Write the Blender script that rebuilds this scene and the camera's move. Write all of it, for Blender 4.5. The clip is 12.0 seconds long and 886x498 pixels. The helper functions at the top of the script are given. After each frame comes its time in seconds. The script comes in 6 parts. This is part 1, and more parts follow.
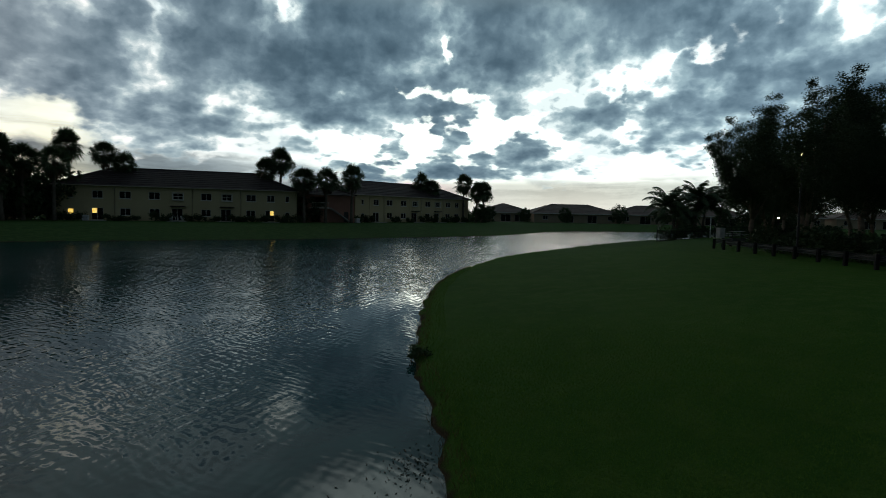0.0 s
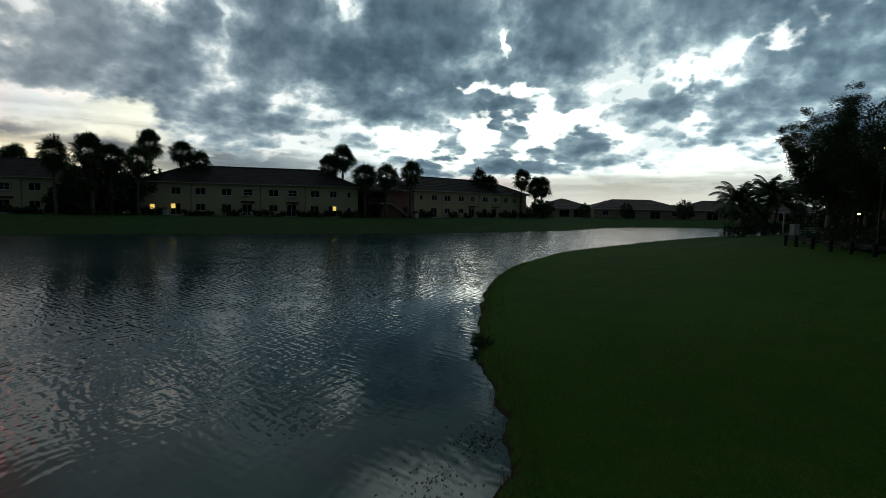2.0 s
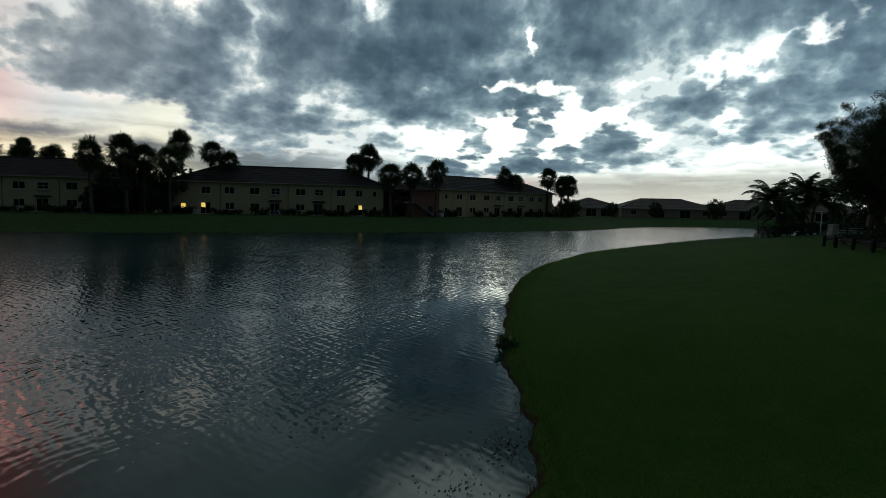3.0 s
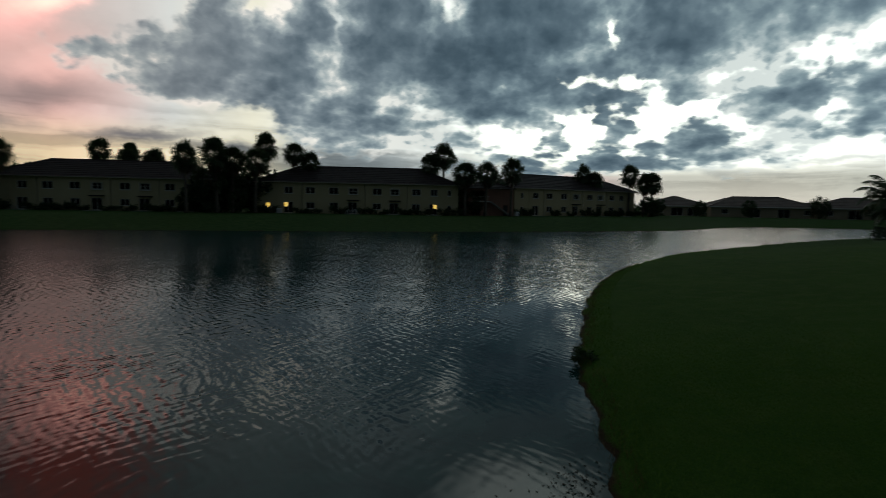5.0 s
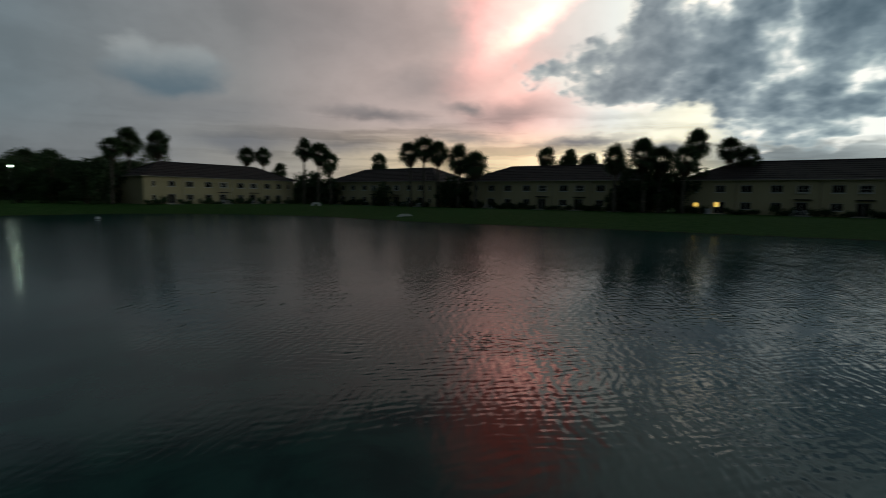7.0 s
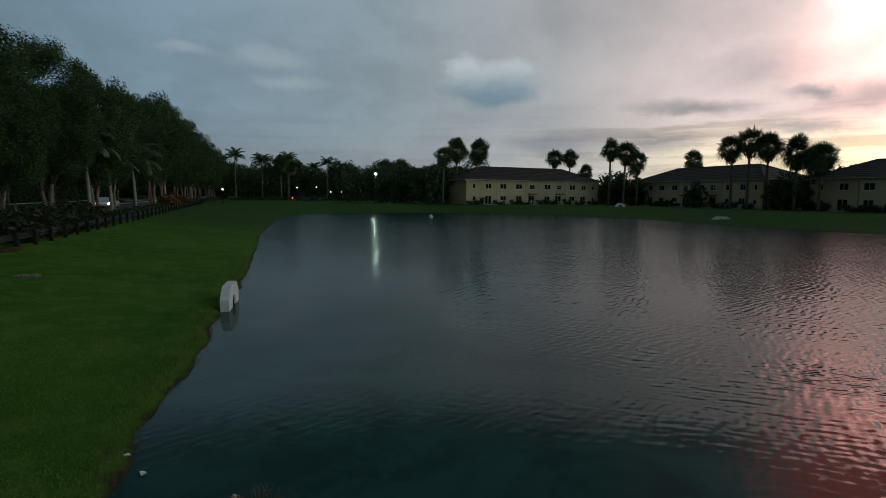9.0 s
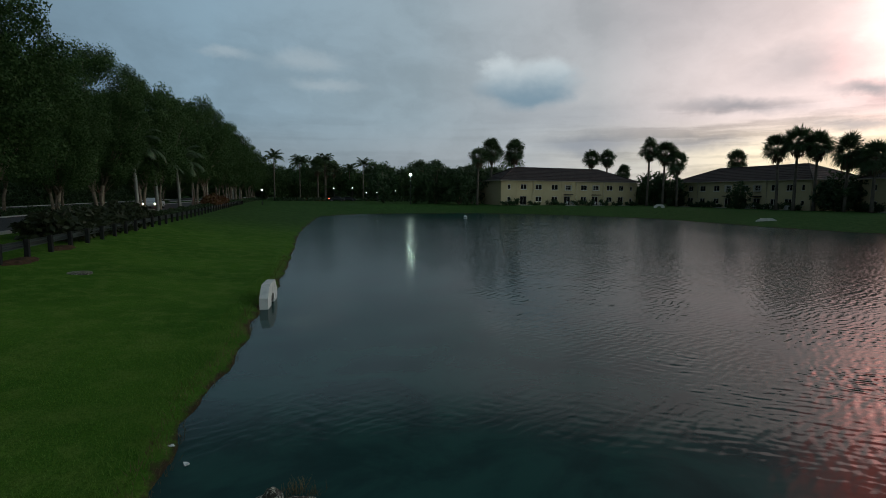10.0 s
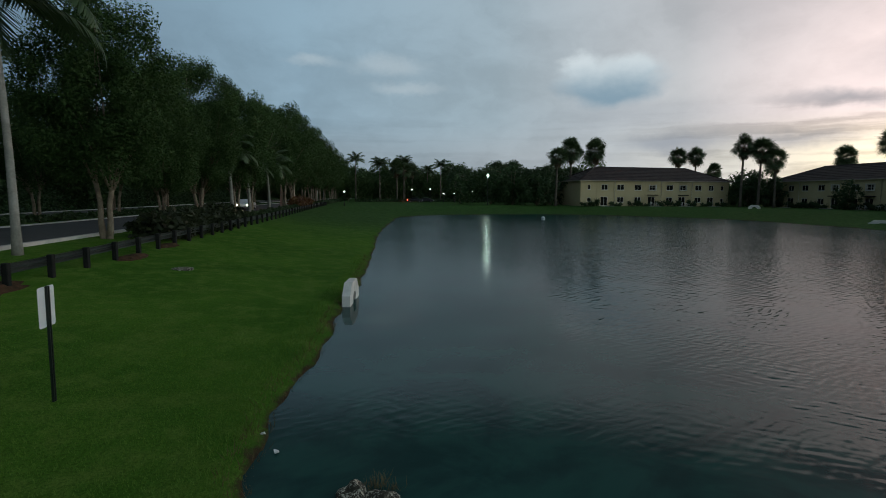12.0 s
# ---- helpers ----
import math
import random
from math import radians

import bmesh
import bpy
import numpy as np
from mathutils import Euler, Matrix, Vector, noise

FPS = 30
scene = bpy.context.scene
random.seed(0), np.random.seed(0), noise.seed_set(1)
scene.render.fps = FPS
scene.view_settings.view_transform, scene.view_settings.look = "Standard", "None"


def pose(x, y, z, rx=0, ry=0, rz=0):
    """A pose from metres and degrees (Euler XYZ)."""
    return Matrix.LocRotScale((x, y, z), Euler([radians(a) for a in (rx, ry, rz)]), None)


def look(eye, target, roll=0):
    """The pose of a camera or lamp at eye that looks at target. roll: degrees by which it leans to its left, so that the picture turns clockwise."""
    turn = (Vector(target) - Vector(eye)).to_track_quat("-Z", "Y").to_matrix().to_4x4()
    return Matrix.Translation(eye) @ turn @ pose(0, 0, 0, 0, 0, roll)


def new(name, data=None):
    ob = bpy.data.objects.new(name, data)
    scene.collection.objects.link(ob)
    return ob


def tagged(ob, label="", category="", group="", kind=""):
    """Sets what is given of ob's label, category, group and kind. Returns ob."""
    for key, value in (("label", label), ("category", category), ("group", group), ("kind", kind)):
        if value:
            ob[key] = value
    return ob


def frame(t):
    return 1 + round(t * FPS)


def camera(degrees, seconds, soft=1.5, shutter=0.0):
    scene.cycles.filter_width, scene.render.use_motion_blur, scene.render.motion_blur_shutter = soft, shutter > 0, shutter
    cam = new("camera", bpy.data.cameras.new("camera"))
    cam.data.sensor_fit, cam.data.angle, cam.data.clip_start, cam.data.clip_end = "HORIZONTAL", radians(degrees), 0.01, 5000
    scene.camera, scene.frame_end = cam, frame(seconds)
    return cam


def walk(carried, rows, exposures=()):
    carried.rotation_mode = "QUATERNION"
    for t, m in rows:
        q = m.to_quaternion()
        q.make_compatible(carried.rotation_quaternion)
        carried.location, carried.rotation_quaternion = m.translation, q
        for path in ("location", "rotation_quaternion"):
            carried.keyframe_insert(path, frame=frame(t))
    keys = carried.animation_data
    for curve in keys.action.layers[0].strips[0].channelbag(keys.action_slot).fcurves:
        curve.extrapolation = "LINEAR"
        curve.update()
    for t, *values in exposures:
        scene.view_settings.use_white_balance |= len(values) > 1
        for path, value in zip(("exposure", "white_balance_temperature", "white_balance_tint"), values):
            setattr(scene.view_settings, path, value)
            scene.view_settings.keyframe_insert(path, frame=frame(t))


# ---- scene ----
cam = camera(78.9, 12.0, soft=0.8, shutter=0.4)
EYE_Z = 3.8
PATH = [
    (0.0, pose(0.00, -1.45, EYE_Z, 86.18, -1.09, 0.05)),
    (0.5, pose(0.00, -1.62, EYE_Z, 86.09, -1.03, -1.74)),
    (1.0, pose(-0.03, -1.80, EYE_Z, 85.90, -1.05, 0.26)),
    (1.5, pose(-0.12, -2.00, EYE_Z, 85.68, -1.11, 4.62)),
    (2.0, pose(-0.14, -2.20, EYE_Z, 85.57, -1.12, 6.08)),
    (2.5, pose(-0.15, -2.08, EYE_Z, 85.44, -1.12, 8.73)),
    (3.0, pose(-0.16, -1.95, EYE_Z, 85.42, -1.15, 8.76)),
    (3.2, pose(-0.16, -1.85, EYE_Z, 85.41, -1.14, 8.79)),
    (4.8, pose(-0.20, -1.05, EYE_Z, 85.22, -1.04, 14.02)),
    (5.0, pose(-0.20, -0.95, EYE_Z, 85.17, -1.04, 16.77)),
    (5.5, pose(-0.20, -0.72, EYE_Z, 85.04, -0.98, 24.42)),
    (6.0, pose(-0.20, -0.50, EYE_Z, 84.91, -0.93, 34.06)),
    (6.5, pose(-0.17, -0.30, EYE_Z, 84.67, -0.90, 46.38)),
    (7.0, pose(-0.15, -0.15, EYE_Z, 84.47, -0.77, 60.07)),
    (7.5, pose(-0.10, -0.10, EYE_Z, 84.31, -0.58, 72.90)),
    (7.7, pose(-0.09, -0.09, EYE_Z, 84.27, -0.56, 77.70)),
    (9.3, pose(-0.01, 0.07, EYE_Z, 84.19, -0.62, 92.93)),
    (9.5, pose(0.00, 0.07, EYE_Z, 84.19, -0.64, 93.88)),
    (10.0, pose(0.00, 0.05, EYE_Z, 84.23, -0.59, 95.23)),
    (10.5, pose(0.00, 0.03, EYE_Z, 84.21, -0.60, 97.08)),
    (11.0, pose(0.00, 0.01, EYE_Z, 84.18, -0.50, 99.29)),
    (11.5, pose(0.00, -0.00, EYE_Z, 84.20, -0.45, 101.35)),
    (12.0, pose(0.00, -0.02, EYE_Z, 84.26, -0.40, 103.34)),
]
EXPOSURES = [(0.0, -0.25, 6320, 5.6), (3.0, -0.48, 6320, 5.6), (5.0, -0.66, 6580, 7.0), (6.0, -0.62, 6660, 7.0), (7.0, -0.33, 6700, 7.0), (8.3, 0.15, 6520, 6.5), (9.5, 0.5, 6420, 6.5), (12.0, 0.8, 6420, 6.5)]
walk(cam, PATH, EXPOSURES)


# ---------------------------------------------------------------- node helpers
class Nodes:
    """Small wrapper to write node trees as expressions."""

    def __init__(self, tree):
        self.t = tree
        self.t.nodes.clear()

    def add(self, kind):
        return self.t.nodes.new(kind)

    def put(self, sock, v):
        if hasattr(v, "is_linked"):
            self.t.links.new(v, sock)
        elif isinstance(v, (tuple, list)) and len(v) == 3 and sock.type == "RGBA":
            sock.default_value = (*v, 1)
        else:
            sock.default_value = v

    def math(self, op, a, b=None, c=None):
        n = self.add("ShaderNodeMath")
        n.operation = op
        for i, v in enumerate((a, b, c)):
            if v is not None:
                self.put(n.inputs[i], v)
        return n.outputs[0]

    def vec(self, op, a, b=None):
        n = self.add("ShaderNodeVectorMath")
        n.operation = op
        self.put(n.inputs[0], a)
        if b is not None:
            if op == "SCALE":
                self.put(n.inputs[3], b)
            else:
                self.put(n.inputs[1], b)
        return n.outputs[1] if op in ("LENGTH", "DISTANCE", "DOT_PRODUCT") else n.outputs[0]

    def xyz(self, x, y, z):
        n = self.add("ShaderNodeCombineXYZ")
        for i, v in enumerate((x, y, z)):
            self.put(n.inputs[i], v)
        return n.outputs[0]

    def split(self, v):
        n = self.add("ShaderNodeSeparateXYZ")
        self.put(n.inputs[0], v)
        return n.outputs

    def noise(self, v, scale, detail=4.0, rough=0.55, lac=2.0, distort=0.0, colour=False):
        n = self.add("ShaderNodeTexNoise")
        self.put(n.inputs["Vector"], v)
        for k, x in (("Scale", scale), ("Detail", detail), ("Roughness", rough), ("Lacunarity", lac), ("Distortion", distort)):
            self.put(n.inputs[k], x)
        return n.outputs["Color" if colour else "Fac"]

    def smooth(self, v, a, b, lo=0.0, hi=1.0):
        n = self.add("ShaderNodeMapRange")
        n.interpolation_type = "SMOOTHSTEP"
        for i, x in enumerate((v, a, b, lo, hi)):
            self.put(n.inputs[i], x)
        return n.outputs[0]

    def linear(self, v, a, b, lo=0.0, hi=1.0):
        n = self.add("ShaderNodeMapRange")
        for i, x in enumerate((v, a, b, lo, hi)):
            self.put(n.inputs[i], x)
        return n.outputs[0]

    def ramp(self, v, stops):
        n = self.add("ShaderNodeValToRGB")
        e = n.color_ramp.elements
        e[0].position, e[0].color = stops[0][0], (*stops[0][1], 1)
        e[1].position, e[1].color = stops[-1][0], (*stops[-1][1], 1)
        for p, c in stops[1:-1]:
            x = e.new(p)
            x.color = (*c, 1)
        self.put(n.inputs[0], v)
        return n.outputs[0]

    def mix(self, f, a, b, mode="MIX"):
        n = self.add("ShaderNodeMix")
        n.data_type, n.blend_type = "RGBA", mode
        self.put(n.inputs[0], f)
        self.put(n.inputs[6], a)
        self.put(n.inputs[7], b)
        return n.outputs[2]

    def bump(self, h, dist, strength=1.0):
        n = self.add("ShaderNodeBump")
        self.put(n.inputs["Height"], h)
        self.put(n.inputs["Distance"], dist)
        self.put(n.inputs["Strength"], strength)
        return n.outputs[0]

    def coord(self, which="Object"):
        return self.add("ShaderNodeTexCoord").outputs[which]


# ---------------------------------------------------------------- sky: broken dusk clouds
def build_sky():
    world = bpy.data.worlds.new("dusk_sky")
    scene.world = world
    world.use_nodes = True
    g = Nodes(world.node_tree)
    way = g.vec("NORMALIZE", g.coord("Generated"))
    x, y, z = g.split(way)
    az = g.math("MULTIPLY", g.math("ARCTAN2", g.math("MULTIPLY", x, -1.0), y), 57.2958)
    el = g.math("MULTIPLY", g.math("ARCSINE", z), 57.2958)
    flat = g.xyz(az, g.math("MULTIPLY", el, 1.5), 0.0)
    # ragged edges: the angles are shifted by turbulence
    w1 = g.vec("SCALE", g.vec("SUBTRACT", g.noise(flat, 0.10, 7, 0.62, colour=True), (0.5, 0.5, 0.5)), 9.0)
    w1 = g.vec("MULTIPLY", w1, (1.0, 0.5, 0.0))
    ae = g.vec("ADD", g.xyz(az, el, 0.0), w1)
    w2 = g.vec("SCALE", g.vec("SUBTRACT", g.noise(flat, 0.33, 6, 0.58, colour=True), (0.5, 0.5, 0.5)), 3.4)
    ae_fine = g.vec("ADD", g.xyz(az, el, 0.0), g.vec("MULTIPLY", w2, (1.0, 0.55, 0.0)))

    def blob(a, e, ra, re, src=None, tilt=0.0, edge=0.1):
        v = g.vec("SUBTRACT", src or ae, (a, e, 0.0))
        if tilt:
            r = g.add("ShaderNodeVectorRotate")
            r.rotation_type = "Z_AXIS"
            g.put(r.inputs["Vector"], v)
            r.inputs["Angle"].default_value = radians(-tilt)
            v = r.outputs[0]
        return g.smooth(g.vec("LENGTH", g.vec("MULTIPLY", v, (1.0 / ra, 1.0 / re, 0.0))), 1.0, edge)

    # clear air behind the clouds
    k = g.linear(az, -60.0, 140.0)
    pos = lambda a: (a + 60.0) / 200.0
    low = g.ramp(k, [(0.0, (0.34, 0.37, 0.39)), (pos(-30), (0.75, 0.82, 0.76)), (pos(-8), (0.90, 1.0, 0.94)), (pos(4), (0.78, 0.76, 0.73)),
                     (pos(14), (0.40, 0.45, 0.47)), (pos(30), (0.33, 0.40, 0.43)), (pos(34), (0.95, 0.92, 0.74)), (pos(40), (1.75, 1.55, 1.10)), (pos(52), (1.40, 1.10, 0.72)), (pos(60), (1.05, 0.84, 0.58)),
                     (pos(74), (0.46, 0.43, 0.39)), (pos(88), (0.28, 0.30, 0.325)), (pos(106), (0.165, 0.205, 0.24)), (1.0, (0.10, 0.14, 0.18))])
    high = g.ramp(k, [(0.0, (0.5, 0.56, 0.62)), (pos(-28), (2.6, 2.7, 2.6)), (pos(-7), (4.5, 4.7, 4.3)), (pos(-2), (6.0, 6.1, 5.4)), (pos(4), (7.0, 7.1, 6.1)), (pos(9), (4.2, 4.3, 3.8)), (pos(15), (1.9, 2.0, 1.9)), (pos(26), (1.2, 1.3, 1.34)), (pos(36), (1.5, 1.45, 1.2)),
                      (pos(43), (1.10, 1.12, 1.10)), (pos(52), (0.95, 0.72, 0.68)), (pos(62), (0.72, 0.57, 0.55)), (pos(80), (0.33, 0.33, 0.345)),
                      (pos(98), (0.205, 0.255, 0.295)), (pos(118), (0.160, 0.230, 0.290)), (1.0, (0.09, 0.14, 0.19))])
    clear = g.mix(g.smooth(el, g.smooth(az, 12.0, 30.0, 2.9, 3.4), g.smooth(az, 12.0, 30.0, 5.0, 8.0)), low, high)
    nishita = g.add("ShaderNodeTexSky")
    nishita.sky_type, nishita.sun_disc = "NISHITA", False
    nishita.sun_elevation, nishita.sun_rotation = radians(2.0), radians(12.0)
    clear = g.mix(1.0, clear, g.vec("SCALE", nishita.outputs[0], 0.005), "ADD")

    # glow of the sunset on the thin high veil
    def tint(col, f, c):
        return g.mix(f, col, c, "ADD")

    veil = g.noise(g.vec("ADD", flat, w1), 0.09, 7, 0.6)
    fringe = g.math("ADD", g.split(ae_fine)[0], g.math("MULTIPLY", el, 1.2))
    lit_side = g.smooth(fringe, 68.0, 72.5)
    for a, e, ra, re, tl, wt, c in ((51.2, 19.5, 9.5, 8.0, -15, 0.9, (2.1, 0.60, 0.53)), (52.5, 14.0, 11.0, 6.5, -25, 0.8, (0.95, 0.29, 0.25)),
                                    (50.5, 17.0, 7.5, 2.0, -25, 0.85, (1.5, 0.70, 0.42))):
        clear = tint(clear, g.math("MULTIPLY", g.math("MULTIPLY", blob(a, e, ra, re, ae_fine, tl, 0.0), wt), lit_side), c)
    clear = tint(clear, g.math("MULTIPLY", blob(52.0, 9.5, 9.0, 6.5, ae_fine, 0, 0.0), 0.9), (0.66, 0.19, 0.14))
    clear = tint(clear, g.math("MULTIPLY", blob(3.0, 2.4, 7.0, 1.3, ae_fine), 0.5), (0.40, 0.10, 0.12))
    clear = g.mix(g.smooth(veil, 0.35, 0.72, 0.0, 0.45), clear, g.vec("SCALE", clear, 0.6))

    # thin grey veils and streaks of the sunset side
    veil_col = g.ramp(k, [(0.0, (0.2, 0.24, 0.27)), (pos(20), (0.24, 0.30, 0.34)), (pos(36), (0.28, 0.31, 0.33)), (pos(50), (0.30, 0.27, 0.28)), (pos(70), (0.235, 0.23, 0.25)),
                          (pos(95), (0.165, 0.20, 0.235)), (1.0, (0.10, 0.14, 0.18))])
    thin = 0.0
    for a, e, ra, re, wt, tl in ((57.6, 8.9, 5.0, 1.2, 0.9, 8), (67.0, 8.3, 8.0, 1.1, 0.8, 4), (46.0, 5.7, 8.5, 0.9, 1.0, -3), (38.0, 5.0, 9.0, 1.2, 1.0, 0),
                                 (70.7, 5.2, 8.0, 1.2, 0.7, 0), (58.0, 6.2, 6.5, 0.8, 0.7, 6), (80.5, 5.2, 8.0, 1.7, 0.95, 0), (62.0, 11.5, 8.0, 3.2, 0.5, 0),
                                 (53.0, 8.6, 9.0, 2.6, 0.75, -8), (28.0, 4.2, 14.0, 1.6, 0.8, 0), (14.0, 4.4, 11.0, 1.3, 0.7, 0), (72.0, 17.0, 22.0, 7.0, 0.4, 0),
                                 (-9.0, 3.6, 12.0, 0.7, 0.45, 3), (-20.0, 4.4, 12.0, 0.6, 0.6, -3), (-24.0, 5.6, 8.0, 0.5, 0.5, -3), (84.0, 8.0, 12.0, 2.2, 0.35, 0)):
        thin = g.math("MAXIMUM", thin, g.math("MULTIPLY", blob(a, e, ra, re, ae_fine, tl, 0.0), wt))
    col = g.mix(thin, clear, veil_col)

    # flat streaks low over the horizon
    streak = g.noise(g.vec("ADD", g.vec("SCALE", w2, 0.12), g.xyz(g.math("MULTIPLY", az, 0.055), g.math("MULTIPLY", el, 0.75), 4.0)), 1.0, 5, 0.55)
    grey = g.math("MULTIPLY", g.smooth(streak, 0.44, 0.62), g.math("MULTIPLY", g.smooth(el, 9.5, 6.5), g.smooth(el, 1.0, 3.0, 0.2, 0.75)))
    grey = g.math("MULTIPLY", grey, g.smooth(az, 88.0, 66.0, 0.25, 1.0))
    col = g.mix(grey, col, g.vec("SCALE", col, 0.55))

    we0 = g.split(ae_fine)[1]
    # single puff over the western bank, pale top and blue underside
    puff = g.math("MAXIMUM", blob(86.6, 11.1, 6.4, 2.9, ae_fine, 0, 0.45), g.math("MAXIMUM", blob(89.2, 12.5, 2.8, 1.9, ae_fine, 0, 0.4), blob(84.4, 12.2, 3.6, 1.8, ae_fine, 0, 0.4)))
    puff_col = g.mix(g.smooth(we0, 9.6, 13.6), (0.130, 0.190, 0.240), (0.370, 0.405, 0.430))
    col = g.mix(g.math("MULTIPLY", puff, 0.95), col, puff_col)
    for a, e, ra, re in ((109.0, 12.9, 5.5, 1.4), (116.6, 13.1, 3.5, 0.8), (107.0, 10.8, 5.0, 0.8)):
        col = g.mix(g.math("MULTIPLY", blob(a, e, ra, re, ae_fine), 0.38), col, (0.31, 0.345, 0.37))

    # the dark bank of broken stratocumulus: distance inside its outline, in degrees
    wa, we, wz = g.split(ae_fine)

    def outline(stops):
        n = g.ramp(g.linear(wa, -60.0, 60.0), [((a + 60.0) / 120.0, (e / 40.0,) * 3) for a, e in stops])
        return g.math("MULTIPLY", n, 40.0)

    under = outline([(-60.0, 24.0), (-33.5, 19.4), (-29.0, 18.0), (-22.0, 15.7), (-16.8, 14.4), (-14.0, 12.2), (-11.5, 10.7), (-3.4, 10.0), (2.0, 9.5), (6.0, 8.7), (9.5, 7.0),
                     (12.0, 5.5), (29.5, 5.2), (33.4, 6.6), (35.3, 8.7), (42.0, 8.7), (45.1, 9.9), (50.5, 12.4), (60.0, 16.0)])
    upper = outline([(-60.0, 40.0), (39.6, 40.0), (40.8, 18.4), (41.6, 16.2), (44.0, 14.8), (46.1, 13.4), (50.5, 12.4), (60.0, 10.0)])
    inside = g.math("MINIMUM", g.math("SUBTRACT", we, under), g.math("SUBTRACT", upper, we))

    def oval(a, e, ra, re, tilt=0.0):
        v = g.vec("SUBTRACT", ae_fine, (a, e, 0.0))
        if tilt:
            r = g.add("ShaderNodeVectorRotate")
            r.rotation_type = "Z_AXIS"
            g.put(r.inputs["Vector"], v)
            r.inputs["Angle"].default_value = radians(-tilt)
            v = r.outputs[0]
        n = g.vec("LENGTH", g.vec("MULTIPLY", v, (1.0 / ra, 1.0 / re, 0.0)))
        return g.math("MULTIPLY", g.math("SUBTRACT", 1.0, n), min(ra, re, 2.0))

    for a, e, ra, re, tl in ((-14.2, 8.9, 3.1, 3.1, 0), (4.7, 7.0, 1.7, 1.7, 0), (-0.8, 8.0, 2.5, 1.6, 0), (9.2, 5.8, 2.4, 0.9, 0), (-7.3, 6.0, 5.0, 1.5, -14), (2.0, 4.9, 12.0, 1.6, -3),
                             (-12.0, 5.1, 2.6, 0.6, 0), (-17.9, 6.4, 2.4, 0.55, 0), (-24.3, 10.2, 3.6, 4.3, 0), (-21.3, 8.2, 2.4, 1.7, 0), (-29.0, 11.7, 5.2, 5.0, 0), (-36.0, 12.4, 9.0, 5.2, 0),
                             (-42.0, 14.1, 9.0, 4.5, 0), (-30.5, 8.0, 3.8, 2.6, 0)):
        inside = g.math("MAXIMUM", inside, g.math("SUBTRACT", oval(a, e, ra, re, tl), 0.05))
    for a, e, ra, re, tl in ((-25.1, 14.7, 1.5, 2.1, 0), (0.0, 16.5, 0.7, 1.0, 0), (16.9, 18.9, 0.7, 0.9, 0), (28.0, 17.0, 0.4, 1.4, 0), (19.3, 9.8, 0.8, 0.6, 0),
                             (35.8, 7.9, 2.4, 1.4, 0), (2.3, 12.1, 1.9, 0.35, 0), (-1.9, 12.1, 1.6, 0.45, 0), (-11.0, 12.2, 3.4, 0.5, -12), (-36.2, 15.9, 1.8, 1.2, 0), (10.0, 6.6, 3.2, 0.7, 12), (2.5, 7.4, 1.4, 1.1, 0), (-6.5, 8.5, 4.5, 0.7, 4),
                             (-31.5, 16.8, 2.6, 0.8, -20), (35.0, 18.6, 1.4, 0.7, 0), (-18.0, 12.3, 2.6, 1.2, -30)):
        inside = g.math("MINIMUM", inside, g.math("ADD", g.math("MULTIPLY", oval(a, e, ra, re, tl), -1.0), -0.30))
    # heaps overhead, flatter streaks towards the horizon
    lumps = g.noise(g.vec("ADD", flat, w1), 0.11, 8, 0.6)
    rise = g.math("MULTIPLY", g.math("LOGARITHM", g.math("ADD", g.math("MAXIMUM", el, 0.0), 6.0), math.e), 24.0)
    deck_at = g.vec("ADD", g.xyz(az, rise, 0.0), g.vec("SCALE", w2, 0.35))
    heaps = g.noise(deck_at, 0.17, 8, 0.57)
    behind = g.noise(g.vec("ADD", deck_at, (0.5, 1.3, 0.0)), 0.17, 8, 0.57)
    cells = g.add("ShaderNodeTexVoronoi")
    cells.voronoi_dimensions, cells.feature = "2D", "SMOOTH_F1"
    g.put(cells.inputs["Vector"], g.vec("MULTIPLY", deck_at, (0.9, 1.0, 0.0)))
    for key, val in (("Scale", 0.36), ("Detail", 2.0), ("Roughness", 0.55), ("Smoothness", 0.35)):
        cells.inputs[key].default_value = val
    heads = g.math("SUBTRACT", 0.88, cells.outputs["Distance"])
    inside = g.math("ADD", inside, g.math("MULTIPLY", heads, 1.35))
    field = g.math("ADD", inside, g.math("ADD", g.math("MULTIPLY", g.math("SUBTRACT", heaps, 0.5), 3.6), g.math("ADD", g.smooth(el, 6.0, 11.0, -0.10, 0.45), g.smooth(az, -1.0, -9.0, 0.0, 0.4))))
    cover = g.smooth(field, -0.8, 0.6)
    bands = g.noise(g.vec("ADD", deck_at, (31.0, 17.0, 0.0)), 0.085, 4, 0.5)
    relief = g.math("ADD", g.math("MULTIPLY", g.math("SUBTRACT", bands, 0.5), 1.9), g.math("ADD", g.math("MULTIPLY", g.math("SUBTRACT", heaps, behind), 1.2), g.math("MULTIPLY", heads, 0.14)))
    thick = g.math("ADD", g.linear(field, -0.5, 3.2, 0.06, 0.56), relief)
    cloud = g.ramp(thick, [(0.0, (1.05, 1.15, 1.14)), (0.10, (0.62, 0.75, 0.79)), (0.23, (0.37, 0.50, 0.56)), (0.40, (0.225, 0.322, 0.392)), (0.60, (0.145, 0.220, 0.282)), (0.80, (0.096, 0.156, 0.208)), (1.0, (0.070, 0.118, 0.162))])
    warm = g.smooth(az, 8.0, 44.0)
    cloud = g.mix(warm, cloud, g.vec("MULTIPLY", cloud, (1.28, 1.06, 0.98)))
